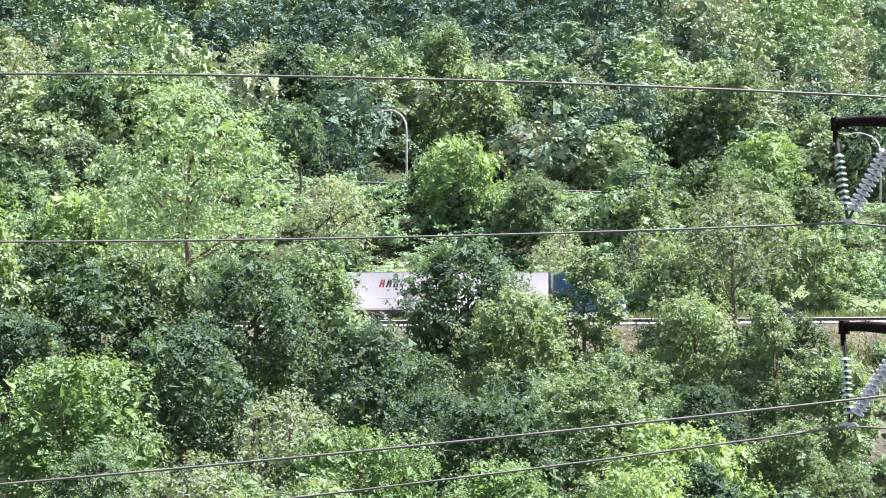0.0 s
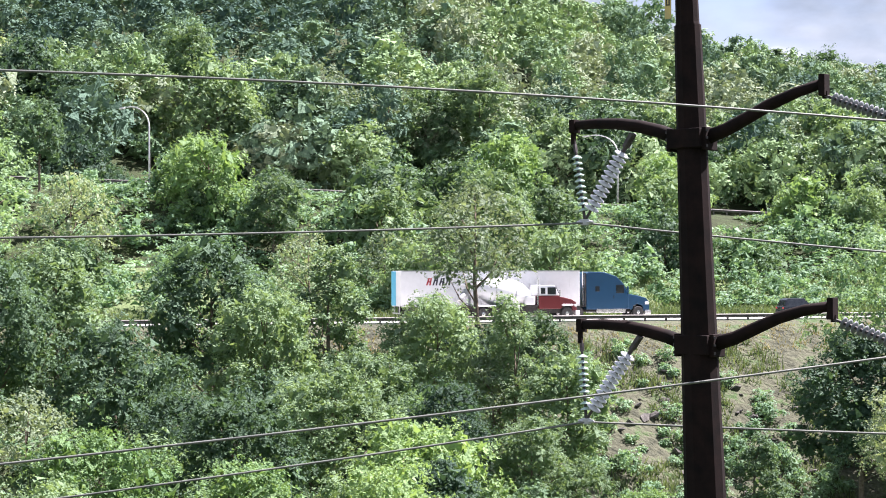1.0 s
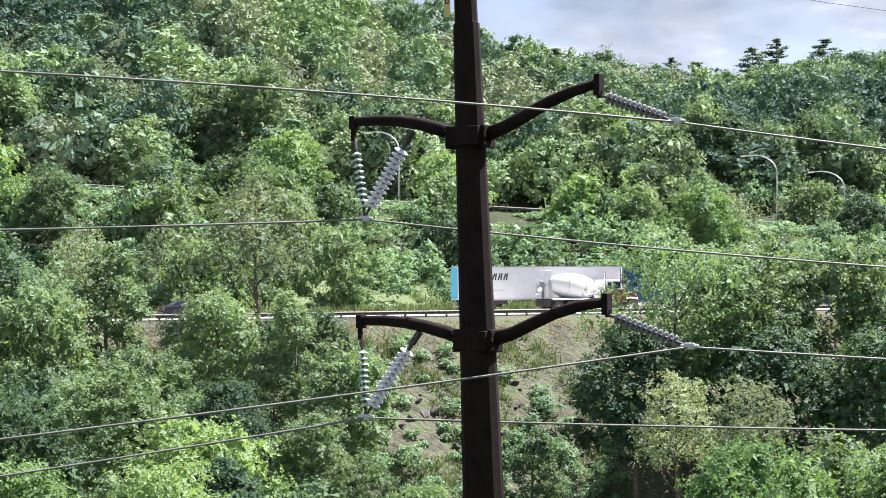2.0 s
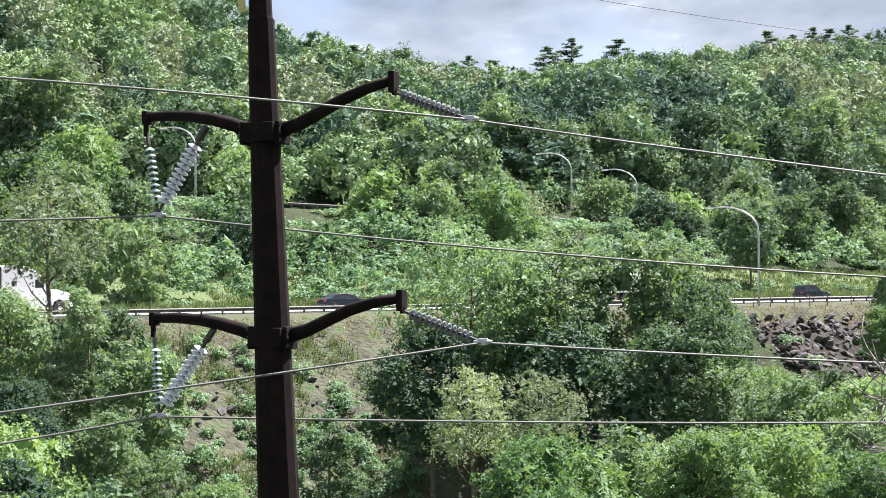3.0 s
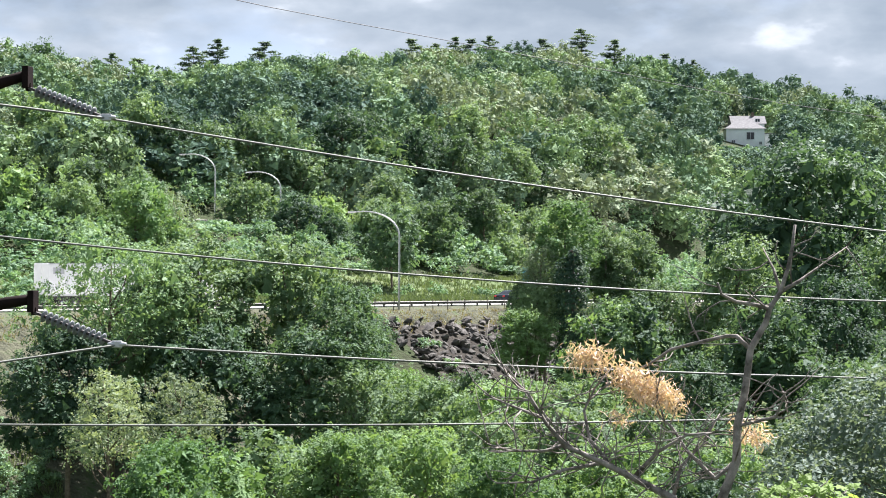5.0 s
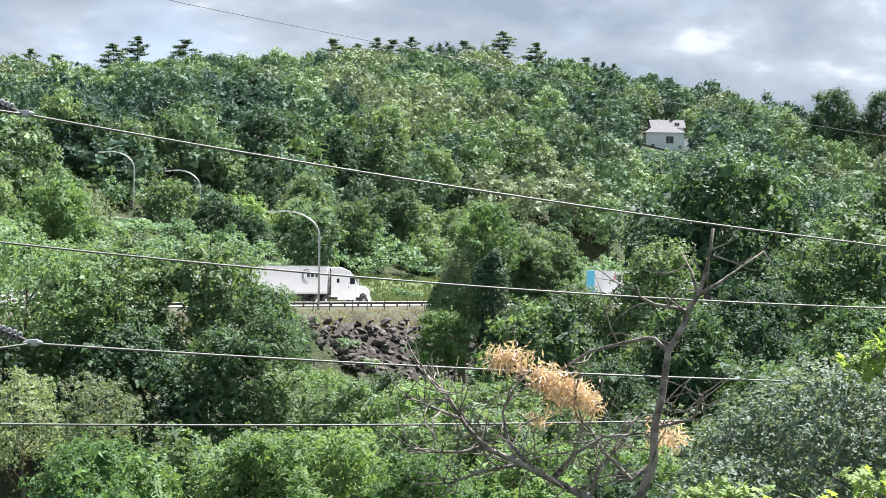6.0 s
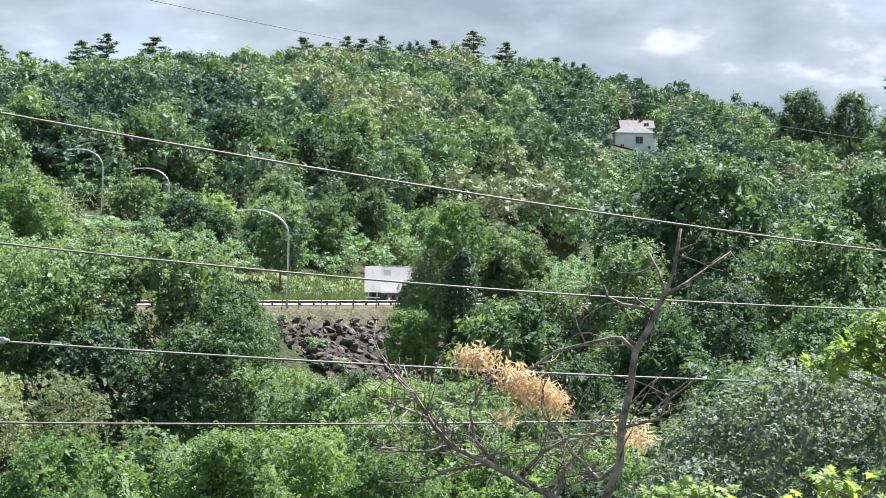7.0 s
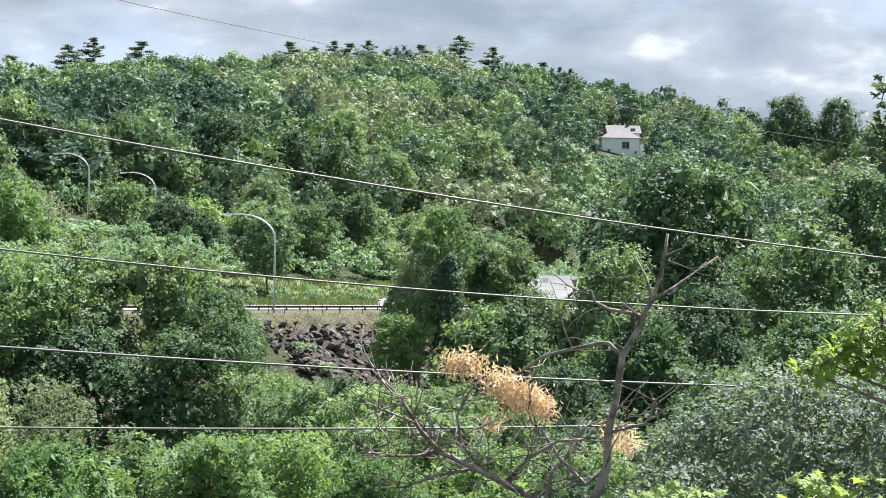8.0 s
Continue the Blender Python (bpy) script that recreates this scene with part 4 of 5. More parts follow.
guard_rail(-75, 190, -7.3, lambda s: ROAD_Z - 0.3, "weathered steel guard rail on posts along the carriageway")
guard_rail(-70, 175, 62.2, lambda s: upper_z(s) + 0.25, "weathered steel guard rail on posts along the upper carriageway")
WOOD_POST = material("grey_wood_post", (0.10, 0.085, 0.07), (0.19, 0.165, 0.14), 0.9, scale=6, bump=0.4)
post_me = None
for i in range(30):
    s = 52 + i * 2.6 + random.uniform(-0.5, 0.5)
    x, y = at_road(s, -9.8 - random.uniform(0, 0.5))
    z = float(ground_z(x, y))
    if post_me is None:
        bm = bmesh.new()
        tube(bm, ((0, 0, -0.4), (0.01, 0, 0.6), (0, 0, 1.25)), (0.055, 0.05, 0.042), 7)
        me = bpy.data.meshes.new("fence_post")
        bm.to_mesh(me)
        bm.free()
        me.materials.append(WOOD_POST)
        post_me = me
    ob = tagged(new("fence_post", post_me), "thin grey wooden stake on the bank edge", "fence post", "fence stakes on the bank")
    ob.matrix_basis = pose(x, y, z, random.uniform(-7, 7), random.uniform(-7, 7), random.uniform(0, 90))


# ---------- vehicles (x forwards, y to their left, origin on the road under the rear) ----------
def paint(name, c, rough=0.35, metal=0.0):
    return material(name, c, [v * 0.86 for v in c], rough, metal, scale=1.2, contrast=(0.3, 0.75))


WHITE = paint("white_paint", (0.70, 0.71, 0.72), 0.5)
CYAN = paint("light_blue_paint", (0.10, 0.42, 0.62), 0.4)
BLUE = paint("dark_blue_paint", (0.008, 0.048, 0.105), 0.3)
MAROON = paint("maroon_paint", (0.12, 0.016, 0.018), 0.35)
CAR_BLACK = paint("black_car_paint", (0.012, 0.016, 0.022), 0.22)
CAR_WHITE = paint("white_car_paint", (0.74, 0.75, 0.76), 0.3)
CAR_SILVER = paint("silver_car_paint", (0.50, 0.52, 0.54), 0.3, 0.4)
CHROME = material("chrome", (0.7, 0.7, 0.7), (0.55, 0.55, 0.56), 0.2, 0.9, scale=3)
TINT = material("tinted_glass", (0.012, 0.015, 0.018), (0.025, 0.03, 0.035), 0.08, 0.0, scale=2)
CHASSIS = material("dark_chassis", (0.02, 0.02, 0.02), (0.05, 0.048, 0.045), 0.8, 0.2, scale=4)
INK = material("dark_lettering", (0.02, 0.022, 0.035), (0.035, 0.035, 0.05), 0.5, scale=4)
RED_INK = material("red_lettering", (0.42, 0.03, 0.04), (0.34, 0.03, 0.04), 0.5, scale=4)
GREY_INK = material("grey_lettering", (0.35, 0.36, 0.38), (0.4, 0.41, 0.43), 0.5, scale=4)
LENS_RED = material("red_lens", (0.45, 0.02, 0.02), (0.35, 0.02, 0.02), 0.25, scale=3)
LENS_CLEAR = material("clear_lens", (0.7, 0.7, 0.68), (0.6, 0.6, 0.6), 0.15, scale=3)
WHEELS = {}


def wheel(parent, x, y, r, w):
    """A tyre with its rim, lying across y."""
    key = (r, w)
    ob = new("wheel", None)
    if key not in WHEELS:
        m = Matrix.Rotation(radians(90), 4, "X")
        bm = lathe(bmesh.new(), ((r * 0.62, -w / 2), (r * 0.95, -w / 2), (r, -w * 0.36), (r, w * 0.36), (r * 0.95, w / 2), (r * 0.62, w / 2)), 22, m)
        t = bpy.data.meshes.new("tyre")
        bm.to_mesh(t); bm.free(); t.materials.append(BLACK)
        bm = lathe(bmesh.new(), ((r * 0.18, -w * 0.52), (r * 0.3, -w * 0.5), (r * 0.5, -w * 0.34), (r * 0.63, -w * 0.5), (r * 0.63, w * 0.5), (r * 0.5, w * 0.34), (r * 0.3, w * 0.5), (r * 0.18, w * 0.52)), 16, m)
        k = bpy.data.meshes.new("rim")
        bm.to_mesh(k); bm.free(); k.materials.append(CHROME)
        WHEELS[key] = (t, k)
    ob.empty_display_size = 0.2
    ob.parent = parent
    ob.location = (x, y, r)
    for nm, me in zip(("tyre", "rim"), WHEELS[key]):
        c = new(nm, me)
        c.parent = ob
    return ob


def side_prism(outline, half, round_by=0.06, tumble=0.0):
    """A body shell: outline in x-z between y = -half and half, with softened edges."""
    bm = prism(bmesh.new(), outline, -half, half)
    if tumble:
        zs = [v.co.z for v in bm.verts]
        z0, z1 = min(zs), max(zs)
        for v in bm.verts:
            v.co.y *= 1 - tumble * (v.co.z - z0) / (z1 - z0)
    if round_by:
        bmesh.ops.bevel(bm, geom=[e for e in bm.edges], offset=round_by, segments=2, affect="EDGES", profile=0.5)
    return bm


def trailer_truck(name, label, cab_mat, rear_mat, logo, tall):
    """A tractor with a 16 m box trailer."""
    t = empty(name, pose(0, 0, 0), label, "truck")
    box = part("trailer_box", boxes((0.08, 16.1, -1.29, 1.29, 1.16, 4.1), bevel=0.03), WHITE, t, "white box trailer body")
    for y in (-1.28, 0.01):
        part("rear_door", boxes((0.0, 0.09, y, y + 1.27, 1.2, 4.06), bevel=0.012), rear_mat if y > 0 else WHITE, box)
    part("bottom_rail", boxes((0.1, 16.1, -1.305, -1.24, 1.1, 1.24), (0.1, 16.1, 1.24, 1.305, 1.1, 1.24)), GALV, box)
    part("top_rail", boxes((0.1, 16.1, -1.302, -1.25, 4.02, 4.11), (0.1, 16.1, 1.25, 1.302, 4.02, 4.11)), GALV, box)
    ribs = bmesh.new()
    for i in range(13):
        x = 0.5 + i * 1.22
        add_box(ribs, x, x + 0.03, -1.2945, -1.288, 1.25, 4.0)
    part("panel_seams", ribs, WHITE, box)
    part("bogie", boxes((0.8, 4.2, -0.6, 0.6, 0.5, 1.1), (0.6, 4.4, -1.2, -1.05, 0.75, 1.12), (0.6, 4.4, 1.05, 1.2, 0.75, 1.12), bevel=0.03), CHASSIS, t)
    part("mud_flap", boxes((0.55, 0.58, -1.25, -0.5, 0.25, 1.1)), BLACK, t)
    part("mud_flap", boxes((0.55, 0.58, 0.5, 1.25, 0.25, 1.1)), BLACK, t)
    part("landing_gear", boxes((12.2, 12.35, -1.0, -0.85, 0.35, 1.15), (12.2, 12.35, 0.85, 1.0, 0.35, 1.15), (12.1, 12.45, -1.05, -0.8, 0.28, 0.36), (12.1, 12.45, 0.8, 1.05, 0.28, 0.36)), CHASSIS, t)
    part("bumper_guard", boxes((0.05, 0.12, -1.1, 1.1, 0.5, 0.62), (0.06, 0.11, -0.7, -0.62, 0.6, 1.15), (0.06, 0.11, 0.62, 0.7, 0.6, 1.15)), GALV, t)
    for x in (1.4, 2.75):
        for y in (-1.05, 1.05):
            wheel(t, x, y, 0.5, 0.52)
    # markings on both long sides: plain shapes in the colours of the livery
    for sgn in (-1, 1):
        y0, y1 = sorted((sgn * 1.292, sgn * 1.2965))
        if logo == "red":
            for k, ink in enumerate((RED_INK, INK, INK, INK)):
                bm = bmesh.new()
                for x0, x1, lean in ((0.0, 0.14, 0.22), (0.28, 0.42, 0.12)):
                    x0, x1 = x0 + 2.2 + k * 0.56, x1 + 2.2 + k * 0.56
                    prism(bm, ((x0, 2.88), (x1, 2.88), (x1 + lean, 3.5), (x0 + lean, 3.5)), y0, y1)
                add_box(bm, 2.36 + k * 0.56, 2.66 + k * 0.56, y0, y1, 3.12 + 0.12 * (k % 2), 3.24 + 0.12 * (k % 2))
                part("side_mark", bm, ink, box)
            part("side_line", boxes((2.1, 3.9, y0, y1, 1.95, 2.0)), GREY_INK, box)
        else:
            bm = bmesh.new()
            for rr, w in ((0.78, 0.13), (0.56, 0.1)):
                ring = []
                for k in range(15):
                    a = radians(60 + k * 17)
                    ww = w * math.sin(math.pi * (k + 0.4) / 14.8)
                    for r2 in (rr, rr - ww):
                        for yy in (y0, y1):
                            ring.append(bm.verts.new((13.15 + r2 * math.cos(a), yy, 2.95 + r2 * math.sin(a))))
                for k in range(14):
                    q = ring[4 * k:4 * k + 8]
                    for f in ((0, 4, 6, 2), (1, 3, 7, 5), (0, 1, 5, 4), (2, 6, 7, 3)):
                        bm.faces.new([q[i] for i in f])
            part("side_emblem", bm, INK, box)
            part("side_mark", boxes((13.15, 13.55, y0, y1, 2.88, 3.28), (13.7, 14.2, y0, y1, 2.88, 3.28), (14.35, 14.95, y0, y1, 2.88, 3.28)), INK, box)
            part("side_line", boxes((13.0, 14.9, y0, y1, 2.68, 2.74), (2.6, 4.1, y0, y1, 2.2, 2.26), (4.5, 6.2, y0, y1, 2.2, 2.26), (6.6, 8.0, y0, y1, 2.2, 2.26)), GREY_INK, box)
            part("rear_emblem", boxes((0.45, 1.6, y0, y1, 3.1, 3.7)), GREY_INK, box)
    # tractor
    cab = part("cab", side_prism(((16.75, 0.75), (16.75, 3.85), (17.1, 4.0), (18.4, 3.98), (19.6, 3.62), (20.25, 3.0), (20.75, 2.05), (20.75, 0.75)), 1.2, 0.07, 0.06), cab_mat, t)
    part("hood", side_prism(((20.7, 0.8), (20.7, 2.1), (21.6, 1.95), (22.5, 1.72), (22.75, 1.4), (22.78, 0.62), (22.2, 0.62), (22.1, 1.05), (21.7, 1.22), (21.25, 1.05), (21.1, 0.7)), 1.08, 0.05, 0.1), cab_mat, t)
    part("side_fairing", boxes((16.6, 16.72, -1.22, -1.1, 1.0, 3.9), bevel=0.02), CHASSIS, cab)
    part("side_fairing", boxes((16.6, 16.72, 1.1, 1.22, 1.0, 3.9), bevel=0.02), CHASSIS, cab)
    part("windscreen", side_prism(((20.30, 2.92), (20.78, 2.12), (20.82, 2.14), (20.34, 2.95)), 1.02, 0.0), TINT, cab)
    for y in (-1.19, 1.145):
        part("door_window", boxes((19.55, 20.3, y, y + 0.045, 2.15, 2.85), bevel=0.02), TINT, cab)
        part("sleeper_window", boxes((17.6, 18.0, y, y + 0.045, 2.3, 2.75), bevel=0.02), TINT, cab)
        part("step_tank", boxes((17.7, 20.4, min(y, y * 1.02), max(y, y * 1.02) + 0.02, 0.45, 0.8), bevel=0.02), CHROME if logo == "red" else WHITE, t)
    part("mirror", boxes((20.5, 20.62, -1.48, -1.3, 2.0, 2.75), bevel=0.03), cab_mat, cab)
    part("mirror", boxes((20.5, 20.62, 1.3, 1.48, 2.0, 2.75), bevel=0.03), cab_mat, cab)
    part("door_handle", boxes((19.3, 19.36, -1.225, -1.19, 1.7, 1.95)), CHASSIS, cab)
    part("headlight", boxes((22.35, 22.72, -1.06, -0.8, 1.15, 1.4), bevel=0.04), LENS_CLEAR, t)
    part("headlight", boxes((22.35, 22.72, 0.8, 1.06, 1.15, 1.4), bevel=0.04), LENS_CLEAR, t)
    part("bumper", boxes((22.3, 22.86, -1.15, 1.15, 0.3, 0.68), bevel=0.06), CHROME if logo == "red" else cab_mat, t)
    part("frame", boxes((13.6, 22.4, -0.45, 0.45, 0.55, 0.95), (14.2, 17.0, -1.15, 1.15, 1.0, 1.1)), CHASSIS, t)
    part("exhaust_stack", boxes((16.5, 16.62, -1.0, -0.88, 1.0, 4.05), bevel=0.03), CHROME, t)
    for x in (14.6, 15.95):
        for y in (-1.02, 1.02):
            wheel(t, x, y, 0.5, 0.52)
    for y in (-1.05, 1.05):
        wheel(t, 21.65, y, 0.5, 0.3)
    return t


def mixer_truck():
    t = empty("mixer_truck", pose(0, 0, 0), "white and maroon concrete mixer truck with a pale drum", "truck")
    m = Matrix.Translation((1.3, 0, 2.62)) @ Matrix.Rotation(radians(90 + 9), 4, "Y")
    bm = lathe(bmesh.new(), ((0.5, 0.0), (0.62, 0.05), (1.12, 1.5), (1.22, 2.3), (1.22, 3.2), (1.0, 4.1), (0.55, 4.75), (0.5, 4.8)), 28, m)
    drum = part("drum", bm, WHITE, t, "pale grey-white mixing drum", True)
    bm = bmesh.new()
    for z, r in ((1.5, 1.135), (3.2, 1.235)):
        lathe(bm, ((r - 0.05, z - 0.05), (r, z - 0.04), (r, z + 0.04), (r - 0.05, z + 0.05)), 28, m)
    part("drum_band", bm, GALV, drum)
    part("hopper", side_prism(((0.2, 2.9), (0.55, 3.75), (1.35, 3.75), (1.25, 2.95), (0.8, 2.5)), 0.55, 0.03), WHITE, t)
    bm = boxes((0.15, 0.75, -0.35, 0.35, 2.15, 2.6), (0.9, 1.15, -0.75, -0.6, 1.0, 2.9), (0.9, 1.15, 0.6, 0.75, 1.0, 2.9), bevel=0.03)
    part("chute", bm, GALV, t)
    bm = bmesh.new()
    tube(bm, ((0.5, -0.2, 2.3), (-0.2, -0.6, 1.85), (-0.35, -0.8, 1.6)), (0.28, 0.24, 0.2), 8)
    part("discharge_spout", bm, GALV, t, smoothed=True)
    part("frame", boxes((0.4, 9.6, -0.85, 0.85, 0.55, 1.1), (0.6, 6.6, -1.1, 1.1, 1.1, 1.22), bevel=0.02), CHASSIS, t)
    part("fender", boxes((1.0, 4.6, -1.25, -0.75, 1.12, 1.25), (1.0, 4.6, 0.75, 1.25, 1.12, 1.25), (4.6, 4.75, -1.25, -0.75, 0.7, 1.25), (4.6, 4.75, 0.75, 1.25, 0.7, 1.25), bevel=0.03), WHITE, t)
    for y in (-1.2, 0.7):
        part("water_tank", boxes((5.3, 6.2, y, y + 0.5, 1.25, 2.0), bevel=0.12), WHITE, t)
    cab = part("cab", side_prism(((6.5, 0.9), (6.5, 2.0), (8.35, 2.0), (8.45, 1.85), (8.45, 0.9)), 1.15, 0.05), MAROON, t, "maroon lower cab")
    part("cab_top", side_prism(((6.55, 2.0), (6.6, 2.85), (8.0, 2.88), (8.35, 2.1), (8.35, 2.0)), 1.1, 0.05, 0.08), WHITE, cab)
    part("hood", side_prism(((8.42, 0.9), (8.42, 1.95), (9.5, 1.7), (9.95, 1.45), (9.98, 0.75), (9.6, 0.75), (9.5, 1.1), (9.0, 1.3), (8.7, 1.1), (8.55, 0.85)), 1.0, 0.05, 0.08), MAROON, t)
    for y in (-1.125, 1.08):
        part("door_window", boxes((7.3, 8.05, y, y + 0.045, 2.1, 2.7), bevel=0.02), TINT, cab)
        part("rear_window", boxes((6.7, 7.1, y, y + 0.045, 2.15, 2.65), bevel=0.02), TINT, cab)
    part("windscreen", side_prism(((8.06, 2.82), (8.38, 2.12), (8.42, 2.14), (8.1, 2.84)), 0.95, 0.0), TINT, cab)
    bm = lathe(bmesh.new(), ((0.07, 0), (0.07, 2.3)), 10, Matrix.Translation((6.45, -1.05, 1.2)))
    part("exhaust_stack", bm, CHROME, t)
    part("front_fender", boxes((8.6, 9.6, -1.2, -0.95, 1.15, 1.3), (8.6, 9.6, 0.95, 1.2, 1.15, 1.3), bevel=0.05), WHITE, t)
    part("bumper", boxes((9.85, 10.2, -1.15, 1.15, 0.4, 0.75), bevel=0.05), WHITE, t)
    part("headlight", boxes((9.75, 9.98, -0.98, -0.75, 1.05, 1.3), bevel=0.04), LENS_CLEAR, t)
    part("headlight", boxes((9.75, 9.98, 0.75, 0.98, 1.05, 1.3), bevel=0.04), LENS_CLEAR, t)
    part("mirror", boxes((8.25, 8.32, -1.45, -1.25, 1.95, 2.5), bevel=0.02), CHROME, cab)
    part("mirror", boxes((8.25, 8.32, 1.25, 1.45, 1.95, 2.5), bevel=0.02), CHROME, cab)
    for x in (1.6, 2.85, 4.1):
        for y in (-0.95, 0.95):
            wheel(t, x, y, 0.52, 0.5)
    for y in (-1.02, 1.02):
        wheel(t, 9.05, y, 0.52, 0.3)
    return t


def car(name, label, mat, suv=False):
    c = empty(name, pose(0, 0, 0), label, "car")
    h = 1.72 if suv else 1.43
    body = ((0.0, 0.42), (0.02, 0.85), (0.2, 0.98), (1.0, 1.0), (3.2, 0.98), (4.3, 0.82), (4.7, 0.62), (4.72, 0.36), (4.2, 0.24), (0.4, 0.24))
    cabin = ((0.15, 0.95), (0.35, 1.55), (0.7, h), (2.5, h), (3.3, 0.95)) if suv else ((0.55, 0.95), (1.15, 1.34), (1.6, h), (2.4, h), (2.85, 1.32), (3.4, 0.95))
    shell = part("body", side_prism(body, 0.9, 0.07, 0.06), mat, c)
    part("roof", side_prism(cabin, 0.8, 0.06, 0.2), mat, c)
    glass = [(x * 0.86 + 0.27, 0.98 + (z - 0.95) * 0.84) for x, z in cabin]
    part("side_window", side_prism(glass, 0.795, 0.0, 0.16), TINT, c)
    part("windscreen", side_prism(((cabin[-2][0] + 0.0, cabin[-2][1] - 0.03), (cabin[-1][0] + 0.02, 1.0), (cabin[-1][0] - 0.1, 1.0), (cabin[-2][0] - 0.1, cabin[-2][1] - 0.03)), 0.66, 0.0), TINT, c)
    part("headlight", boxes((4.4, 4.66, -0.8, -0.5, 0.64, 0.76), bevel=0.03), LENS_CLEAR, shell)
    part("headlight", boxes((4.4, 4.66, 0.5, 0.8, 0.64, 0.76), bevel=0.03), LENS_CLEAR, shell)
    part("tail_light", boxes((-0.01, 0.1, -0.82, -0.5, 0.72, 0.86), (-0.01, 0.1, 0.5, 0.82, 0.72, 0.86), bevel=0.02), LENS_RED, shell)
    part("bumper", boxes((4.55, 4.78, -0.82, 0.82, 0.26, 0.48), (-0.06, 0.15, -0.82, 0.82, 0.3, 0.55), bevel=0.05), mat, shell)
    part("mirror", boxes((2.95, 3.08, -1.0, -0.86, 0.98, 1.1), bevel=0.03), mat, c)
    part("mirror", boxes((2.95, 3.08, 0.86, 1.0, 0.98, 1.1), bevel=0.03), mat, c)
    for x in (0.9, 3.72):
        for y in (-0.78, 0.78):
            wheel(c, x, y, 0.33, 0.22)
    return c


HEADING = math.degrees(math.atan2(ALONG[1], ALONG[0]))
FREIGHT = trailer_truck("semi_truck", "dark blue tractor pulling a white box trailer with light blue doors", BLUE, CYAN, "red", 4.0)
FLEET = trailer_truck("semi_truck", "white tractor with a white box trailer and dark emblem", WHITE, WHITE, "ring", 4.0)
MIXER = mixer_truck()
CAR_A = car("car", "dark sport utility car on the highway", CAR_BLACK, True)
CAR_B = car("car", "black saloon car on the highway", CAR_BLACK)
CAR_C = car("car", "white saloon car on the highway", CAR_WHITE)
CAR_D = car("car", "silver car on the upper carriageway", CAR_SILVER)
CAR_A.scale = (0.88, 0.88, 0.92)


# ---------- house on the hill ----------
SIDING = material("white_clapboard", (0.86, 0.88, 0.88), (0.80, 0.82, 0.82), 0.7, scale=1.0, bump=0.2, fine=6)
SHINGLE = material("grey_shingles", (0.10, 0.105, 0.11), (0.165, 0.165, 0.17), 0.9, scale=1.5, bump=0.4, fine=8)


def build_house():
    az, r = radians(11.95), 508.0
    x, y = r * math.sin(az), r * math.cos(az)
    z = EYE_Z + r * math.tan(radians(4.05))
    h = empty("house", pose(x, y, z, 0, 0, -4), "white clapboard house with grey roofs among trees", "house")
    # wings: low hipped front wing and a taller gabled block behind it
    front = part("wall", boxes((-7.0, 3.6, -5.0, 2.0, -6.0, 4.6)), SIDING, h)
    part("wall", boxes((-4.2, 4.6, 2.0, 9.5, -6.0, 6.6)), SIDING, h)
    part("wall", boxes((4.6, 7.0, 1.0, 6.0, -6.0, 3.6)), SIDING, h)
    bm = bmesh.new()
    vs = [bm.verts.new(p) for p in ((-7.5, -5.5, 4.55), (4.1, -5.5, 4.55), (4.1, 2.2, 4.55), (-7.5, 2.2, 4.55), (-4.0, -1.2, 6.9), (0.8, -1.2, 6.9))]
    for f in ((0, 1, 5, 4), (1, 2, 5), (2, 3, 4, 5), (3, 0, 4), (3, 2, 1, 0)):
        bm.faces.new([vs[i] for i in f])
    part("roof", bm, SHINGLE, h)
    bm = bmesh.new()
    vs = [bm.verts.new(p) for p in ((-4.8, 1.5, 6.5), (5.2, 1.5, 6.5), (5.2, 10.0, 6.5), (-4.8, 10.0, 6.5), (-4.8, 5.6, 9.0), (5.2, 5.6, 9.0))]
    for f in ((0, 1, 5, 4), (2, 3, 4, 5), (1, 2, 5), (3, 0, 4), (3, 2, 1, 0)):
        bm.faces.new([vs[i] for i in f])
    roof = part("roof", bm, SHINGLE, h)
    part("chimney", boxes((1.4, 2.1, 5.2, 5.9, 8.0, 10.0), bevel=0.04), BARK, roof)
    part("porch_roof", boxes((4.5, 7.5, 0.6, 6.4, 3.6, 3.85), bevel=0.05), SHINGLE, h)
    for x0, x1, z0, z1, yy in ((-1.3, 0.7, 1.6, 3.5, -5.0), (-5.4, -4.6, 0.6, 1.3, -5.0), (2.2, 2.8, 0.2, 0.9, -5.0), (2.0, 3.2, 7.0, 7.8, 1.5)):
        w = part("window", boxes((x0, x1, yy - 0.06, yy + 0.1, z0, z1)), TINT, h)
        part("frame", boxes((x0 - 0.12, x0, yy - 0.09, yy, z0 - 0.1, z1 + 0.1), (x1, x1 + 0.12, yy - 0.09, yy, z0 - 0.1, z1 + 0.1), (x0, x1, yy - 0.09, yy, z1, z1 + 0.1), ((x0 + x1) / 2 - 0.04, (x0 + x1) / 2 + 0.04, yy - 0.09, yy, z0, z1)), WHITE, w)
        part("sill", boxes((x0 - 0.15, x1 + 0.15, yy - 0.15, yy, z0 - 0.18, z0 - 0.08)), WHITE, w)
    for yy in (-3.4, -0.4):
        part("window", boxes((3.55, 3.66, yy, yy + 1.2, 1.4, 3.2)), TINT, h)


build_house()

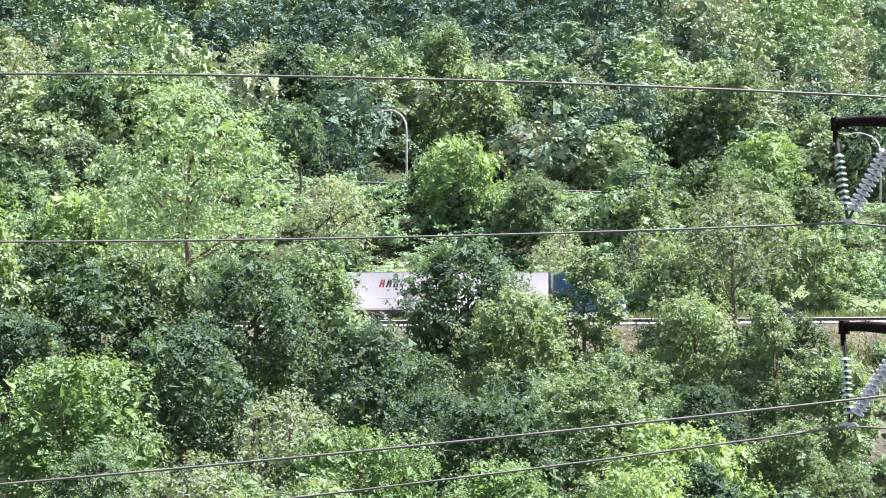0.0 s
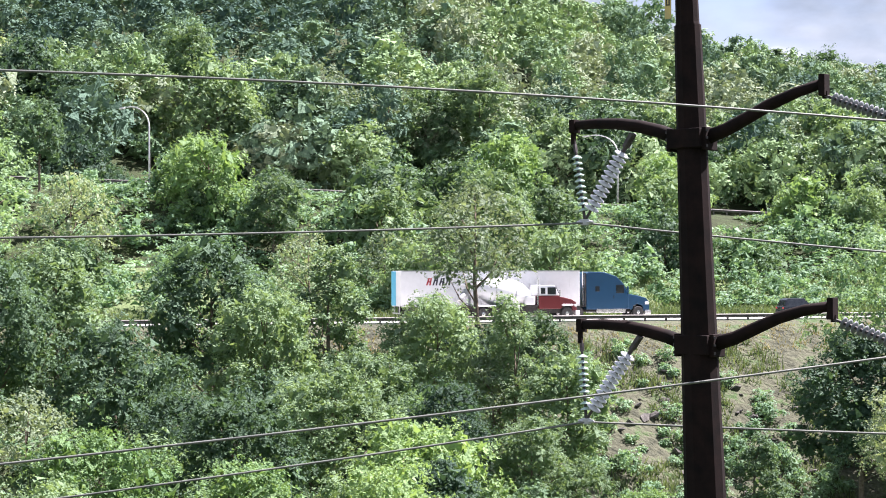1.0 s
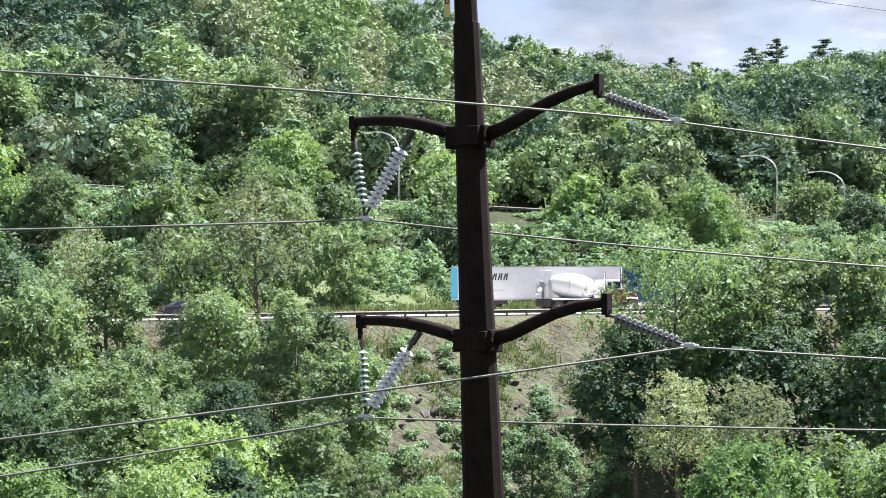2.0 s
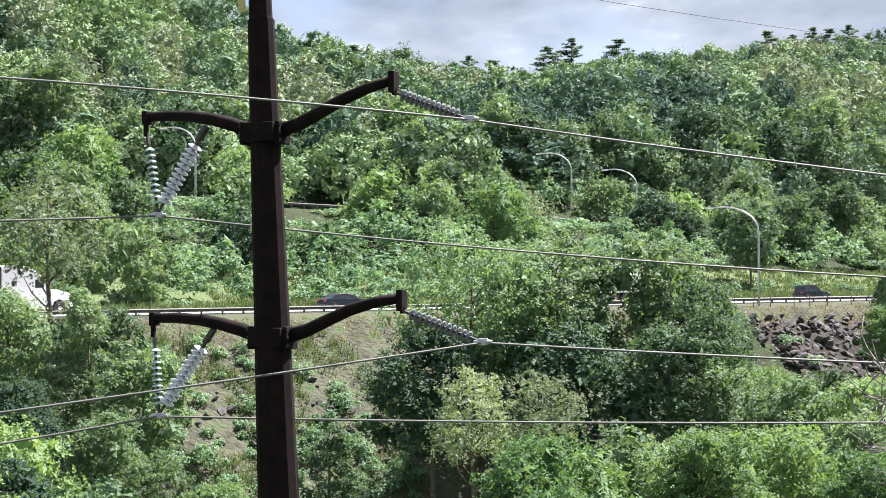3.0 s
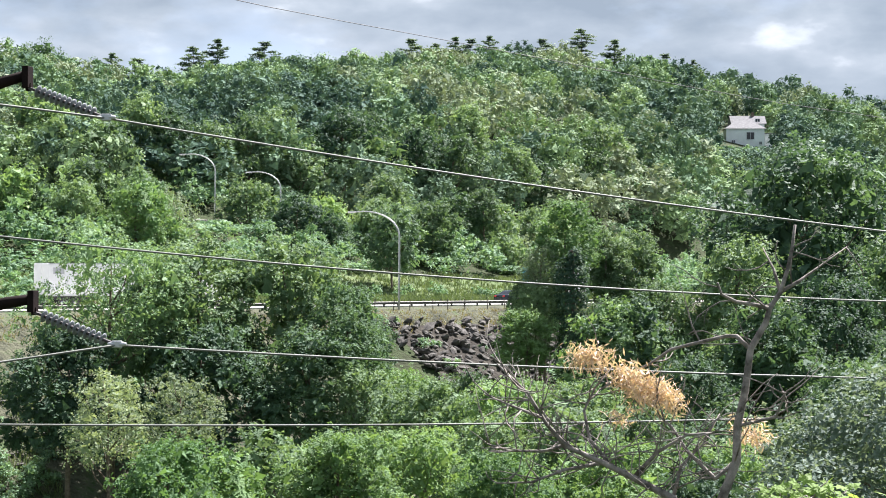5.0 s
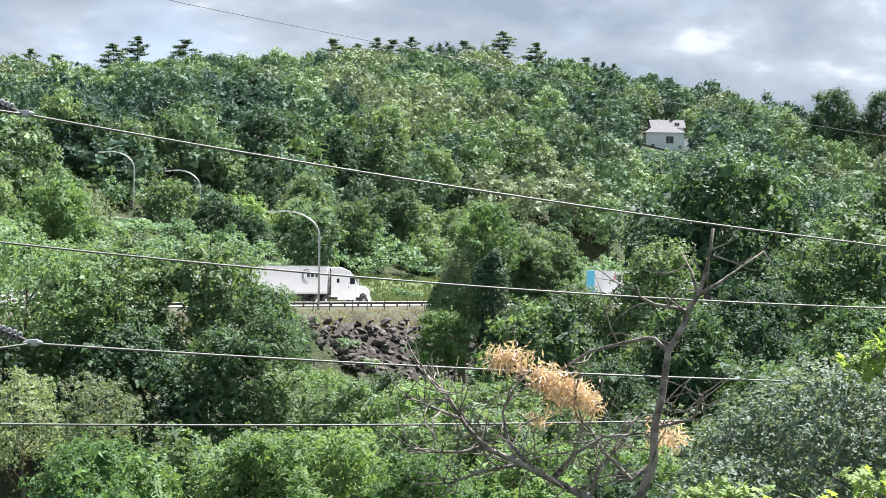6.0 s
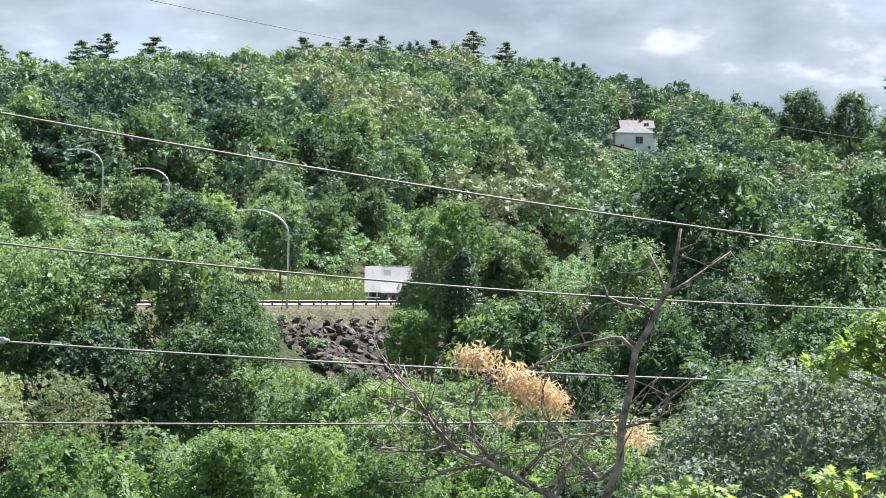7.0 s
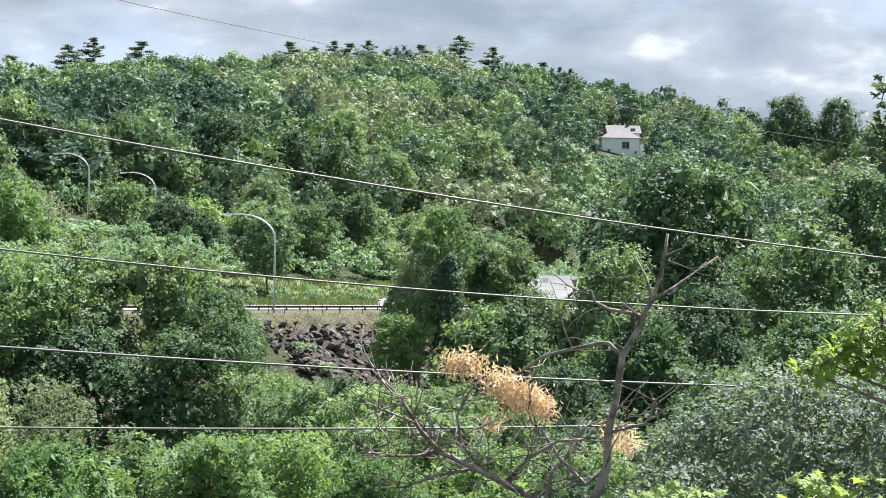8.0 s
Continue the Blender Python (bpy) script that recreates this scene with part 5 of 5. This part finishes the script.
# ---------- skyline pines and hilltop oaks ----------
PINES = [(-9.6, 6.75, 9), (-8.3, 6.95, 9), (-7.5, 6.8, 10), (-5.75, 7.2, 10), (-5.0, 7.45, 11), (-3.5, 7.4, 11), (-12.0, 7.3, 12),
         (1.2, 7.55, 9), (2.0, 7.4, 10), (2.6, 7.6, 9), (3.1, 7.55, 9), (3.7, 7.65, 9), (5.4, 7.55, 10), (6.65, 7.85, 11), (7.7, 7.5, 10), (9.3, 7.05, 8), (10.2, 6.85, 8)]
PINE = conifer("pine_tree", 31, 16, 10, NEEDLE, "dark layered pine standing above the ridge", 0.8, 90)
tagged(PINE, group="ridge pines")
for i, (az, el, wide) in enumerate(PINES):
    el -= 0.05
    far = float(hill_crest(az)[1]) - 12
    x, y = far * math.sin(radians(az)), far * math.cos(radians(az))
    m = pose(x, y, EYE_Z + far * math.tan(radians(el)) - 16.0 * (0.85 + 0.06 * (i % 4)), 0, 0, i * 71)
    ob = PINE if i == 0 else copy_thing(PINE, m)
    ob.matrix_basis = m
    k = 0.85 + 0.06 * (i % 4)
    ob.scale = (k * wide / 10 * 1.1, k * wide / 10 * 1.1, k)
for az, el, wide in ((17.1, 6.0, 1.75), (18.6, 5.9, 1.5), (15.6, 5.3, 1.4), (14.6, 5.6, 1.3), (19.9, 5.2, 1.4), (-10.6, 7.2, 2.0)):
    plant("round_dark" if az in (17.1, 18.6) else "round_mid_fill", az, 560, el, wide, "broad oak standing out against the sky on the ridge")
for az, el, d, w in ((-9.3, 3.9, 300, 2.3), (-10.2, 3.4, 290, 1.6), (-2.4, 2.5, 240, 2.0), (-34.2, 4.6, 225, 2.4), (-36.4, 4.4, 225, 2.2), (-33.0, 3.6, 222, 2.0),
                     (-30.4, 3.2, 205, 1.9), (-24.5, 3.9, 190, 3.4), (-28.0, 3.6, 205, 2.4), (0.6, 2.2, 225, 2.0), (-13.0, 1.6, 200, 2.2), (-22.3, 4.0, 205, 2.8)):
    plant("round_dark_fill" if w in (2.3, 1.6, 2.4, 2.2, 2.0) else "round_mid_fill", az, d, el, w)

# ---------- ivy-clad tree by the rock bank ----------
g_ivy = np.random.default_rng(77)
a = radians(6.35)
ivy = empty("ivy_tree", pose(147 * math.sin(a), 147 * math.cos(a), 0), "upright tree trunk wrapped in dark ivy", "tree")
bm = bmesh.new()
tube(bm, ((0, 0, 4), (0.1, 0, 14), (0, 0, 22)), (0.35, 0.3, 0.15), 9)
part("trunk", bm, BARK, ivy, smoothed=True)
ivy_p, ivy_d = crown_points([(0, 0, z, 1.35, 1.35, 1.3) for z in (10, 11.5, 13, 14.5, 16, 17.5, 19, 20)] + [(0.3, 0, 21, 0.9, 0.9, 1.2)], 9000, g_ivy, inner=0.05)
quads_object("ivy", leaf_quads(ivy_p, ivy_d, 0.15, g_ivy), LEAF_DARK, ivy)

# ---------- dead tree near the terrace ----------
B0 = radians(9.5)
FACE, SIDE = Vector((math.sin(B0), math.cos(B0), 0)), Vector((math.cos(B0), -math.sin(B0), 0))
DEAD = 24.0
dead = empty("dead_tree", pose(0, 0, 0), "bare forked dead tree with a few dry brown leaf sprays", "tree")
HIGH_BRANCHES = [
    ("trunk", 0.075, 0.018, 0.0, ((0.15, 12.5), (0.45, 16.45), (0.69, 17.05), (0.87, 17.53), (0.88, 17.99), (0.98, 18.45), (1.05, 19.01), (1.25, 19.36), (1.3, 19.55), (1.44, 19.77), (1.54, 20.09), (1.59, 20.34), (1.63, 20.66))),
    ("branch", 0.034, 0.011, 0.5, ((1.05, 19.01), (0.87, 19.18), (0.75, 19.18), (0.42, 19.1), (0.01, 18.99), (-0.29, 18.78), (-0.75, 18.54), (-0.97, 18.41))),
    ("branch", 0.035, 0.012, -0.4, ((1.3, 19.55), (1.12, 19.6), (0.86, 19.64), (0.66, 19.74), (0.61, 19.89))),
    ("branch", 0.028, 0.008, 0.4, ((1.44, 19.77), (1.36, 20.08), (1.23, 20.36))),
    ("branch", 0.03, 0.006, 0.6, ((1.44, 19.77), (1.72, 19.93), (2.02, 20.14), (2.36, 20.38))),
    ("limb", 0.06, 0.012, -0.8, ((0.45, 16.45), (0.04, 17.03), (-0.47, 17.3), (-0.83, 17.49), (-1.35, 17.73), (-1.61, 18.03), (-1.85, 18.44), (-2.24, 18.82))),
]
LOW_BRANCHES = [
    ("branch", 0.04, 0.01, 0.3, ((0.87, 17.53), (0.59, 17.28), (0.21, 17.65), (0.02, 17.95), (-0.17, 18.1))),
    ("branch", 0.025, 0.008, -0.5, ((0.88, 17.99), (1.37, 18.13), (1.48, 18.43), (1.4, 18.58))),
    ("branch", 0.03, 0.009, 0.5, ((-0.83, 17.49), (-1.08, 17.78), (-1.16, 18.15), (-1.01, 18.46), (-0.79, 18.73))),
    ("branch", 0.035, 0.009, -0.3, ((-0.47, 17.3), (-0.17, 17.64), (0.21, 17.88), (0.58, 17.93))),
    ("branch", 0.03, 0.007, 0.2, ((-1.35, 17.73), (-1.68, 17.61), (-2.14, 17.6), (-2.45, 17.67))),
    ("branch", 0.03, 0.008, 0.4, ((0.04, 17.03), (0.14, 17.43), (0.44, 17.73), (0.66, 18.12))),
    ("branch", 0.03, 0.008, -0.4, ((-0.83, 17.49), (-1.38, 17.39), (-1.83, 17.23), (-2.29, 17.22))),
    ("branch", 0.028, 0.008, 0.4, ((-1.61, 18.03), (-2.15, 18.21), (-2.54, 18.35))),
]
g_d = np.random.default_rng(5)
for name, r0, r1, depth, pts in HIGH_BRANCHES + LOW_BRANCHES:
    bm = bmesh.new()
    n = len(pts)
    line = [FACE * (DEAD + depth * i / max(n - 1, 1)) + SIDE * p[0] + Vector((0, 0, p[1])) for i, p in enumerate(pts)]
    if name in ("limb", "branch") and line[0].z > 17.1:
        line[0] = FACE * DEAD + SIDE * pts[0][0] + Vector((0, 0, pts[0][1]))
    tube(bm, line, [r0 + (r1 - r0) * i / (n - 1) for i in range(n)], 7)
    for i in range(2 if name == "trunk" else 1, n):
        if name == "trunk" and i < 4:
            continue
        for k in range(8 if name == 'limb' else 1 if name == 'trunk' or line[0].z > 18.9 else 5):
            p = line[i - 1].lerp(line[i], g_d.uniform(0, 1))
            way = (SIDE * g_d.normal(-0.2, 0.8) + Vector((0, 0, g_d.normal(0.15, 0.6))) + FACE * g_d.normal(0, 0.5)).normalized()
            size = g_d.uniform(0.25, 0.85)
            bend = SIDE * g_d.normal(0, 0.35) + Vector((0, 0, g_d.normal(0.1, 0.35)))
            twig = [p]
            for step in range(4):
                way = (way + bend * 0.45 + SIDE * g_d.normal(0, 0.22) + Vector((0, 0, g_d.normal(0, 0.2)))).normalized()
                twig.append(twig[-1] + way * size * 0.3)
            tube(bm, twig, (0.013, 0.011, 0.009, 0.007, 0.004), 4)
            if g_d.random() < 0.6:
                off = (way + SIDE * g_d.normal(0, 0.7) + Vector((0, 0, g_d.normal(0.1, 0.5)))).normalized()
                tube(bm, (twig[2], twig[2] + off * size * 0.2, twig[2] + (off + bend * 0.5).normalized() * size * 0.42), (0.008, 0.006, 0.003), 4)
    part(name, bm, BARK_GREY, dead, smoothed=True)
sprays = []
for x, z, r, n in ((-1.1, 18.9, 0.14, 120), (-0.5, 18.58, 0.16, 160), (-0.2, 18.46, 0.17, 160), (0.05, 18.3, 0.13, 90), (-1.25, 18.88, 0.16, 90), (-0.95, 18.86, 0.18, 90), (-0.66, 18.66, 0.18, 120), (-0.36, 18.45, 0.22, 220), (-0.08, 18.38, 0.2, 130), (-0.7, 18.05, 0.13, 60), (1.0, 17.9, 0.2, 90), (1.15, 17.84, 0.15, 80)):
    c = np.array(FACE * (DEAD + 0.3) + SIDE * x + Vector((0, 0, z)))
    n = int(n * 1.7)
    p = c + g_d.normal(size=(n, 3)) * r * np.array((0.6, 0.6, 0.55))
    a1 = unit(np.array((0, 0, -0.6)) + g_d.normal(size=(n, 3)) * 0.7)
    b1 = unit(np.cross(a1, g_d.normal(size=(n, 3))))
    ln, wd = g_d.uniform(0.08, 0.17, (n, 1)), g_d.uniform(0.007, 0.014, (n, 1))
    sprays.append(np.stack([p, p + a1 * ln * 0.5 + b1 * wd, p + a1 * ln, p + a1 * ln * 0.5 - b1 * wd], 1))
quads_object("dry_leaves", np.concatenate(sprays), DRY_LEAF, dead)

# ---------- maple sprays close to the terrace ----------
MAPLE_LEAF = leaf_material("maple_leaf", (0.17, 0.28, 0.07), (0.29, 0.42, 0.13), patch=0.9, glow=0.5)
g_m = np.random.default_rng(15)
LOBED = ((0, -0.42), (0.1, -0.12), (0.42, -0.22), (0.34, 0.02), (0.55, 0.24), (0.24, 0.2), (0.2, 0.3), (0, 0.62), (-0.2, 0.3), (-0.24, 0.2), (-0.55, 0.24), (-0.34, 0.02), (-0.42, -0.22), (-0.1, -0.12))


def maple(az, dist, clusters, label, mat=None):
    tree = empty("maple_sapling", pose(0, 0, 0), label, "tree", "saplings by the terrace")
    vs, fs = [], []
    bm = bmesh.new()
    a = radians(az)
    foot = Vector((dist * math.sin(a), dist * math.cos(a), 0))
    foot.z = float(ground_z(foot.x, foot.y)) - 0.3
    for caz, cel, spread, n in clusters:
        ca = radians(caz)
        c = Vector((dist * math.sin(ca), dist * math.cos(ca), EYE_Z + dist * math.tan(radians(cel))))
        fork = Vector((foot.x, foot.y, foot.z + (c.z - foot.z) * 0.85))
        tube(bm, (foot, fork, fork.lerp(c, 0.6) + Vector((0.1, 0, 0.1)), c), (0.06, 0.035, 0.02, 0.006), 6)
        for i in range(n):
            p = c + Vector(np.clip(g_m.normal(size=3), -1.4, 1.4)) * spread
            if i % 4 == 0:
                tube(bm, (c.lerp(p, -0.2), c.lerp(p, 0.5) + Vector((0, 0, 0.03)), p), (0.008, 0.006, 0.003), 4)
            size = g_m.uniform(0.07, 0.13)
            nrm = Vector((g_m.normal(0, 0.5), g_m.normal(-0.35, 0.5), 0.8)).normalized()
            ax = nrm.cross(Vector(g_m.normal(size=3))).normalized()
            ay = nrm.cross(ax)
            k = len(vs)
            for u, v in LOBED:
                vs.append(p + ax * u * size + ay * v * size - nrm * (u * u + v * v) * size * 0.25)
            vs.append(p)
            m2 = len(LOBED)
            fs += [(k + j, k + (j + 1) % m2, k + m2) for j in range(m2)]
    part("stem", bm, BARK_GREY, tree, smoothed=True)
    mesh_object("foliage", vs, fs, mat or MAPLE_LEAF, tree)


maple(24.5, 13.0, ((17.8, -2.7, 0.06, 22), (18.4, -2.4, 0.08, 30), (19.0, -2.1, 0.10, 44), (19.4, -1.6, 0.09, 40), (19.9, -2.5, 0.10, 40), (20.1, -1.3, 0.12, 50), (20.9, -1.2, 0.16, 80)), "bright green maple sapling with lobed leaves")
maple(24.0, 12.0, ((12.9, -7.3, 0.09, 40), (13.9, -7.1, 0.1, 60), (14.7, -7.2, 0.09, 40), (18.3, -6.5, 0.09, 40), (19.3, -7.0, 0.16, 70), (16.0, -8.0, 0.2, 60)), "low bright green maple sapling with lobed leaves")
# this branch's half shade is put into the colour: darker leaves than its neighbours
maple(25.5, 16.0, ((20.1, 6.1, 0.08, 30), (20.0, 5.0, 0.10, 40), (20.7, 5.8, 0.12, 50), (20.3, 4.2, 0.12, 50), (21.3, 5.0, 0.25, 110), (20.6, 3.6, 0.12, 40)), "leafy maple branch with half shade put into its dark leaves", LEAF_DARK)

# ---------- rocks, weeds and grass on the banks ----------
g_r = np.random.default_rng(3)


def rock_mesh(seed):
    g = np.random.default_rng(seed)
    bm = bmesh.new()
    bmesh.ops.create_icosphere(bm, subdivisions=1, radius=0.5)
    for v in bm.verts:
        v.co *= g.uniform(0.7, 1.15)
        v.co.z *= 0.62
        v.co.x *= 1.35
    me = bpy.data.meshes.new("rock")
    bm.to_mesh(me)
    bm.free()
    me.materials.append(ROCK_M)
    return me


ROCKS = [rock_mesh(i) for i in range(7)]
bank = tagged(new("rock_bank"), "bank of dark broken rock under the highway", "rocks", kind="structure")
count = 0
while count < 300:
    s, q = g_r.uniform(60, 112), g_r.uniform(-21, -12.2)
    x, y = at_road(s, q)
    ob = new("rock", ROCKS[count % 7])
    ob.parent = bank
    k = g_r.uniform(0.6, 1.5)
    ob.matrix_basis = pose(x, y, float(ground_z(x, y)) + 0.3, *g_r.uniform(-35, 35, 2), g_r.uniform(0, 360)) @ Matrix.Diagonal((k, k * 0.8, k * 0.75, 1))
    count += 1
vs, fs = [], []
for i in range(900):
    s, q = g_r.uniform(58, 114), g_r.uniform(-25, -12)
    x, y = at_road(s, q)
    k = g_r.uniform(0.4, 1.25)
    m = pose(x, y, float(ground_z(x, y)) + 0.3, *g_r.uniform(-40, 40, 2), g_r.uniform(0, 360)) @ Matrix.Diagonal((k, k * 0.8, k * 0.75, 1))
    me = ROCKS[i % 7]
    n0 = len(vs)
    vs += [m @ v.co for v in me.vertices]
    fs += [tuple(n0 + j for j in f.vertices) for f in me.polygons]
tagged(mesh_object("rubble", vs, fs, ROCK_M), "broken dark stones filling the rock bank", "rocks", kind="stuff")
scree = tagged(new("scree_slope"), "eroded slope of earth and broken stone below the highway", "rocks", kind="structure")
for i in range(260):
    az = radians(g_r.uniform(-18.4, -10.2))
    r = g_r.uniform(100, 140)
    x, y = r * math.sin(az), r * math.cos(az)
    s, q = road_sq(x, y)
    if q > -13:
        continue
    ob = new("rock", ROCKS[i % 7])
    ob.parent = scree
    k = g_r.uniform(0.25, 0.95)
    ob.matrix_basis = pose(x, y, float(ground_z(x, y)) + 0.2, *g_r.uniform(-35, 35, 2), g_r.uniform(0, 360)) @ Matrix.Diagonal((k * 1.3, k, k * 0.8, 1))


def build_grass():
    """Tufts along both verges and weeds over the bare slope."""
    g = np.random.default_rng(9)

    def tufts(name, label, x, y, high, blades, mat, wide=0.05):
        n = len(x)
        base = np.stack([x, y, ground_z(x, y)], -1)
        p = np.repeat(base, blades, 0) + g.normal(size=(n * blades, 3)) * np.array((0.22, 0.22, 0.02))
        hh = np.repeat(high, blades)[:, None] * g.uniform(0.5, 1.15, (n * blades, 1))
        lean = np.concatenate([g.normal(size=(n * blades, 2)) * 0.35, np.ones((n * blades, 1))], 1)
        side = unit(np.concatenate([g.normal(size=(n * blades, 2)), np.zeros((n * blades, 1))], 1)) * wide
        tip = p + lean * hh
        q = np.stack([p - side, p + side, tip + side * 0.25, tip - side * 0.25], 1)
        tagged(quads_object(name, q, mat), label, "grass", kind="stuff")

    def along(n, s0, s1, q0, q1):
        s, q = g.uniform(s0, s1, n), g.uniform(q0, q1, n)
        p = ORIGIN + s[:, None] * ALONG + q[:, None] * ACROSS
        return p[:, 0], p[:, 1]

    x, y = along(4500, -80, 170, 8, 20)
    tufts("verge_grass", "long sunlit grass on the uphill verge", x, y, g.uniform(0.3, 0.9, len(x)), 7, GRASS_M, 0.06)
    x, y = along(6000, 20, 130, 10, 34)
    tufts('meadow_grass', 'green and straw-coloured meadow grass above the highway', x, y, g.uniform(0.3, 0.8, len(x)), 5, GRASS_M, 0.09)
    x, y = along(4500, -80, 150, -14, -10.2)
    tufts("bank_grass", "dry pale grass along the bank edge", x, y, g.uniform(0.12, 0.35, len(x)), 7, DRY_GRASS, 0.045)
    az, r = np.radians(g.uniform(-18.6, -9.8, 5200)), g.uniform(85, 146, 5200)
    x, y = r * np.sin(az), r * np.cos(az)
    s, q = road_sq(x, y)
    ok = (q < -12) & (np.sin(x * 0.7) + np.sin(y * 0.55 + x * 0.2) > -0.2)
    tufts("slope_weeds", "patchy green weeds on the eroded slope", x[ok], y[ok], g.uniform(0.25, 0.8, ok.sum()), 9, GRASS_M, 0.06)


DRY_GRASS = leaf_material("dry_grass", (0.22, 0.20, 0.10), (0.40, 0.35, 0.19), patch=0.3, glow=0.25, per_tree=False)
build_grass()
g_s = np.random.default_rng(41)
spots = []
for i in range(260):
    az, r = g_s.uniform(-18.6, -9.8), g_s.uniform(90, 140)
    x, y = r * math.sin(radians(az)), r * math.cos(radians(az))
    s, q = road_sq(x, y)
    if -60 < q < -12:
        w = g_s.uniform(0.8, 2.8)
        spots.append((x, y, float(ground_z(x, y)) - 0.2, w, w * g_s.uniform(0.6, 1.1)))
for i in range(60):
    s, q = g_s.uniform(55, 110), g_s.uniform(-26, -12)
    x, y = at_road(s, q)
    w = g_s.uniform(0.8, 2.4)
    if g_s.random() < 0.45:
        spots.append((x, y, float(ground_z(x, y)) - 0.2, w, w * 0.8))
for i in range(40):
    s, q = g_s.uniform(30, 130), g_s.uniform(14, 24)
    x, y = at_road(s, q)
    w = g_s.uniform(0.9, 2.2)
    spots.append((x, y, float(ground_z(x, y)) - 0.1, w, w * 1.1))
woods("bank_shrubs", "scattered green shrubs on the banks", spots, LEAF_BUSH, 12, 0.10, 0.12, 320, 4)


def drive(thing, q, rows, upper=False, back=False):
    """Key a vehicle along its lane: rows of seconds and metres along the highway."""
    out_rows = []
    for t, s in rows:
        x, y = at_road(s, q)
        z = float(upper_z(s)) + 0.25 if upper else ROAD_Z
        tilt = 0.0
        out_rows.append((t, pose(x, y, z, 0, tilt, HEADING + (180 if back else 0))))
    walk(thing, out_rows)


def motions():
    drive(FREIGHT, 1.3, [(0, -37.4), (0.5, -24.8), (1.0, -12.1), (1.5, 0.7), (2.5, 27.3), (3.5, 54.0), (4.5, 80.9), (6.0, 121.0), (8.0, 174.5)])
    drive(MIXER, -2.3, [(0, -34.0), (0.5, -20.9), (1.0, -7.7), (1.5, 6.0), (2.5, 33.8), (3.5, 61.5), (5.0, 103.1), (6.5, 144.8), (8.0, 186.4)])
    drive(FLEET, 1.3, [(0, -108.5), (1.75, -60.5), (3.5, -12.5), (5.0, 29.4), (6.5, 71.8), (7.0, 86.5), (8.0, 117.4)])
    drive(CAR_A, 1.3, [(t, -3.4 + 27.5 * t) for t in (0, 2, 4, 6, 8)])
    drive(CAR_B, -2.3, [(0, -80), (1.5, -30.7), (3.0, 18.6), (4.5, 69.6), (6.0, 115), (8.0, 173)])
    drive(CAR_C, -2.3, [(t, 67.5 + 27.6 * (t - 7.3)) for t in (0, 2, 4, 6, 8)])
    drive(CAR_D, 67.0, [(t, 57.0 - 27.0 * (t - 1.5)) for t in (0, 2, 4, 6, 8)], True, True)


motions()
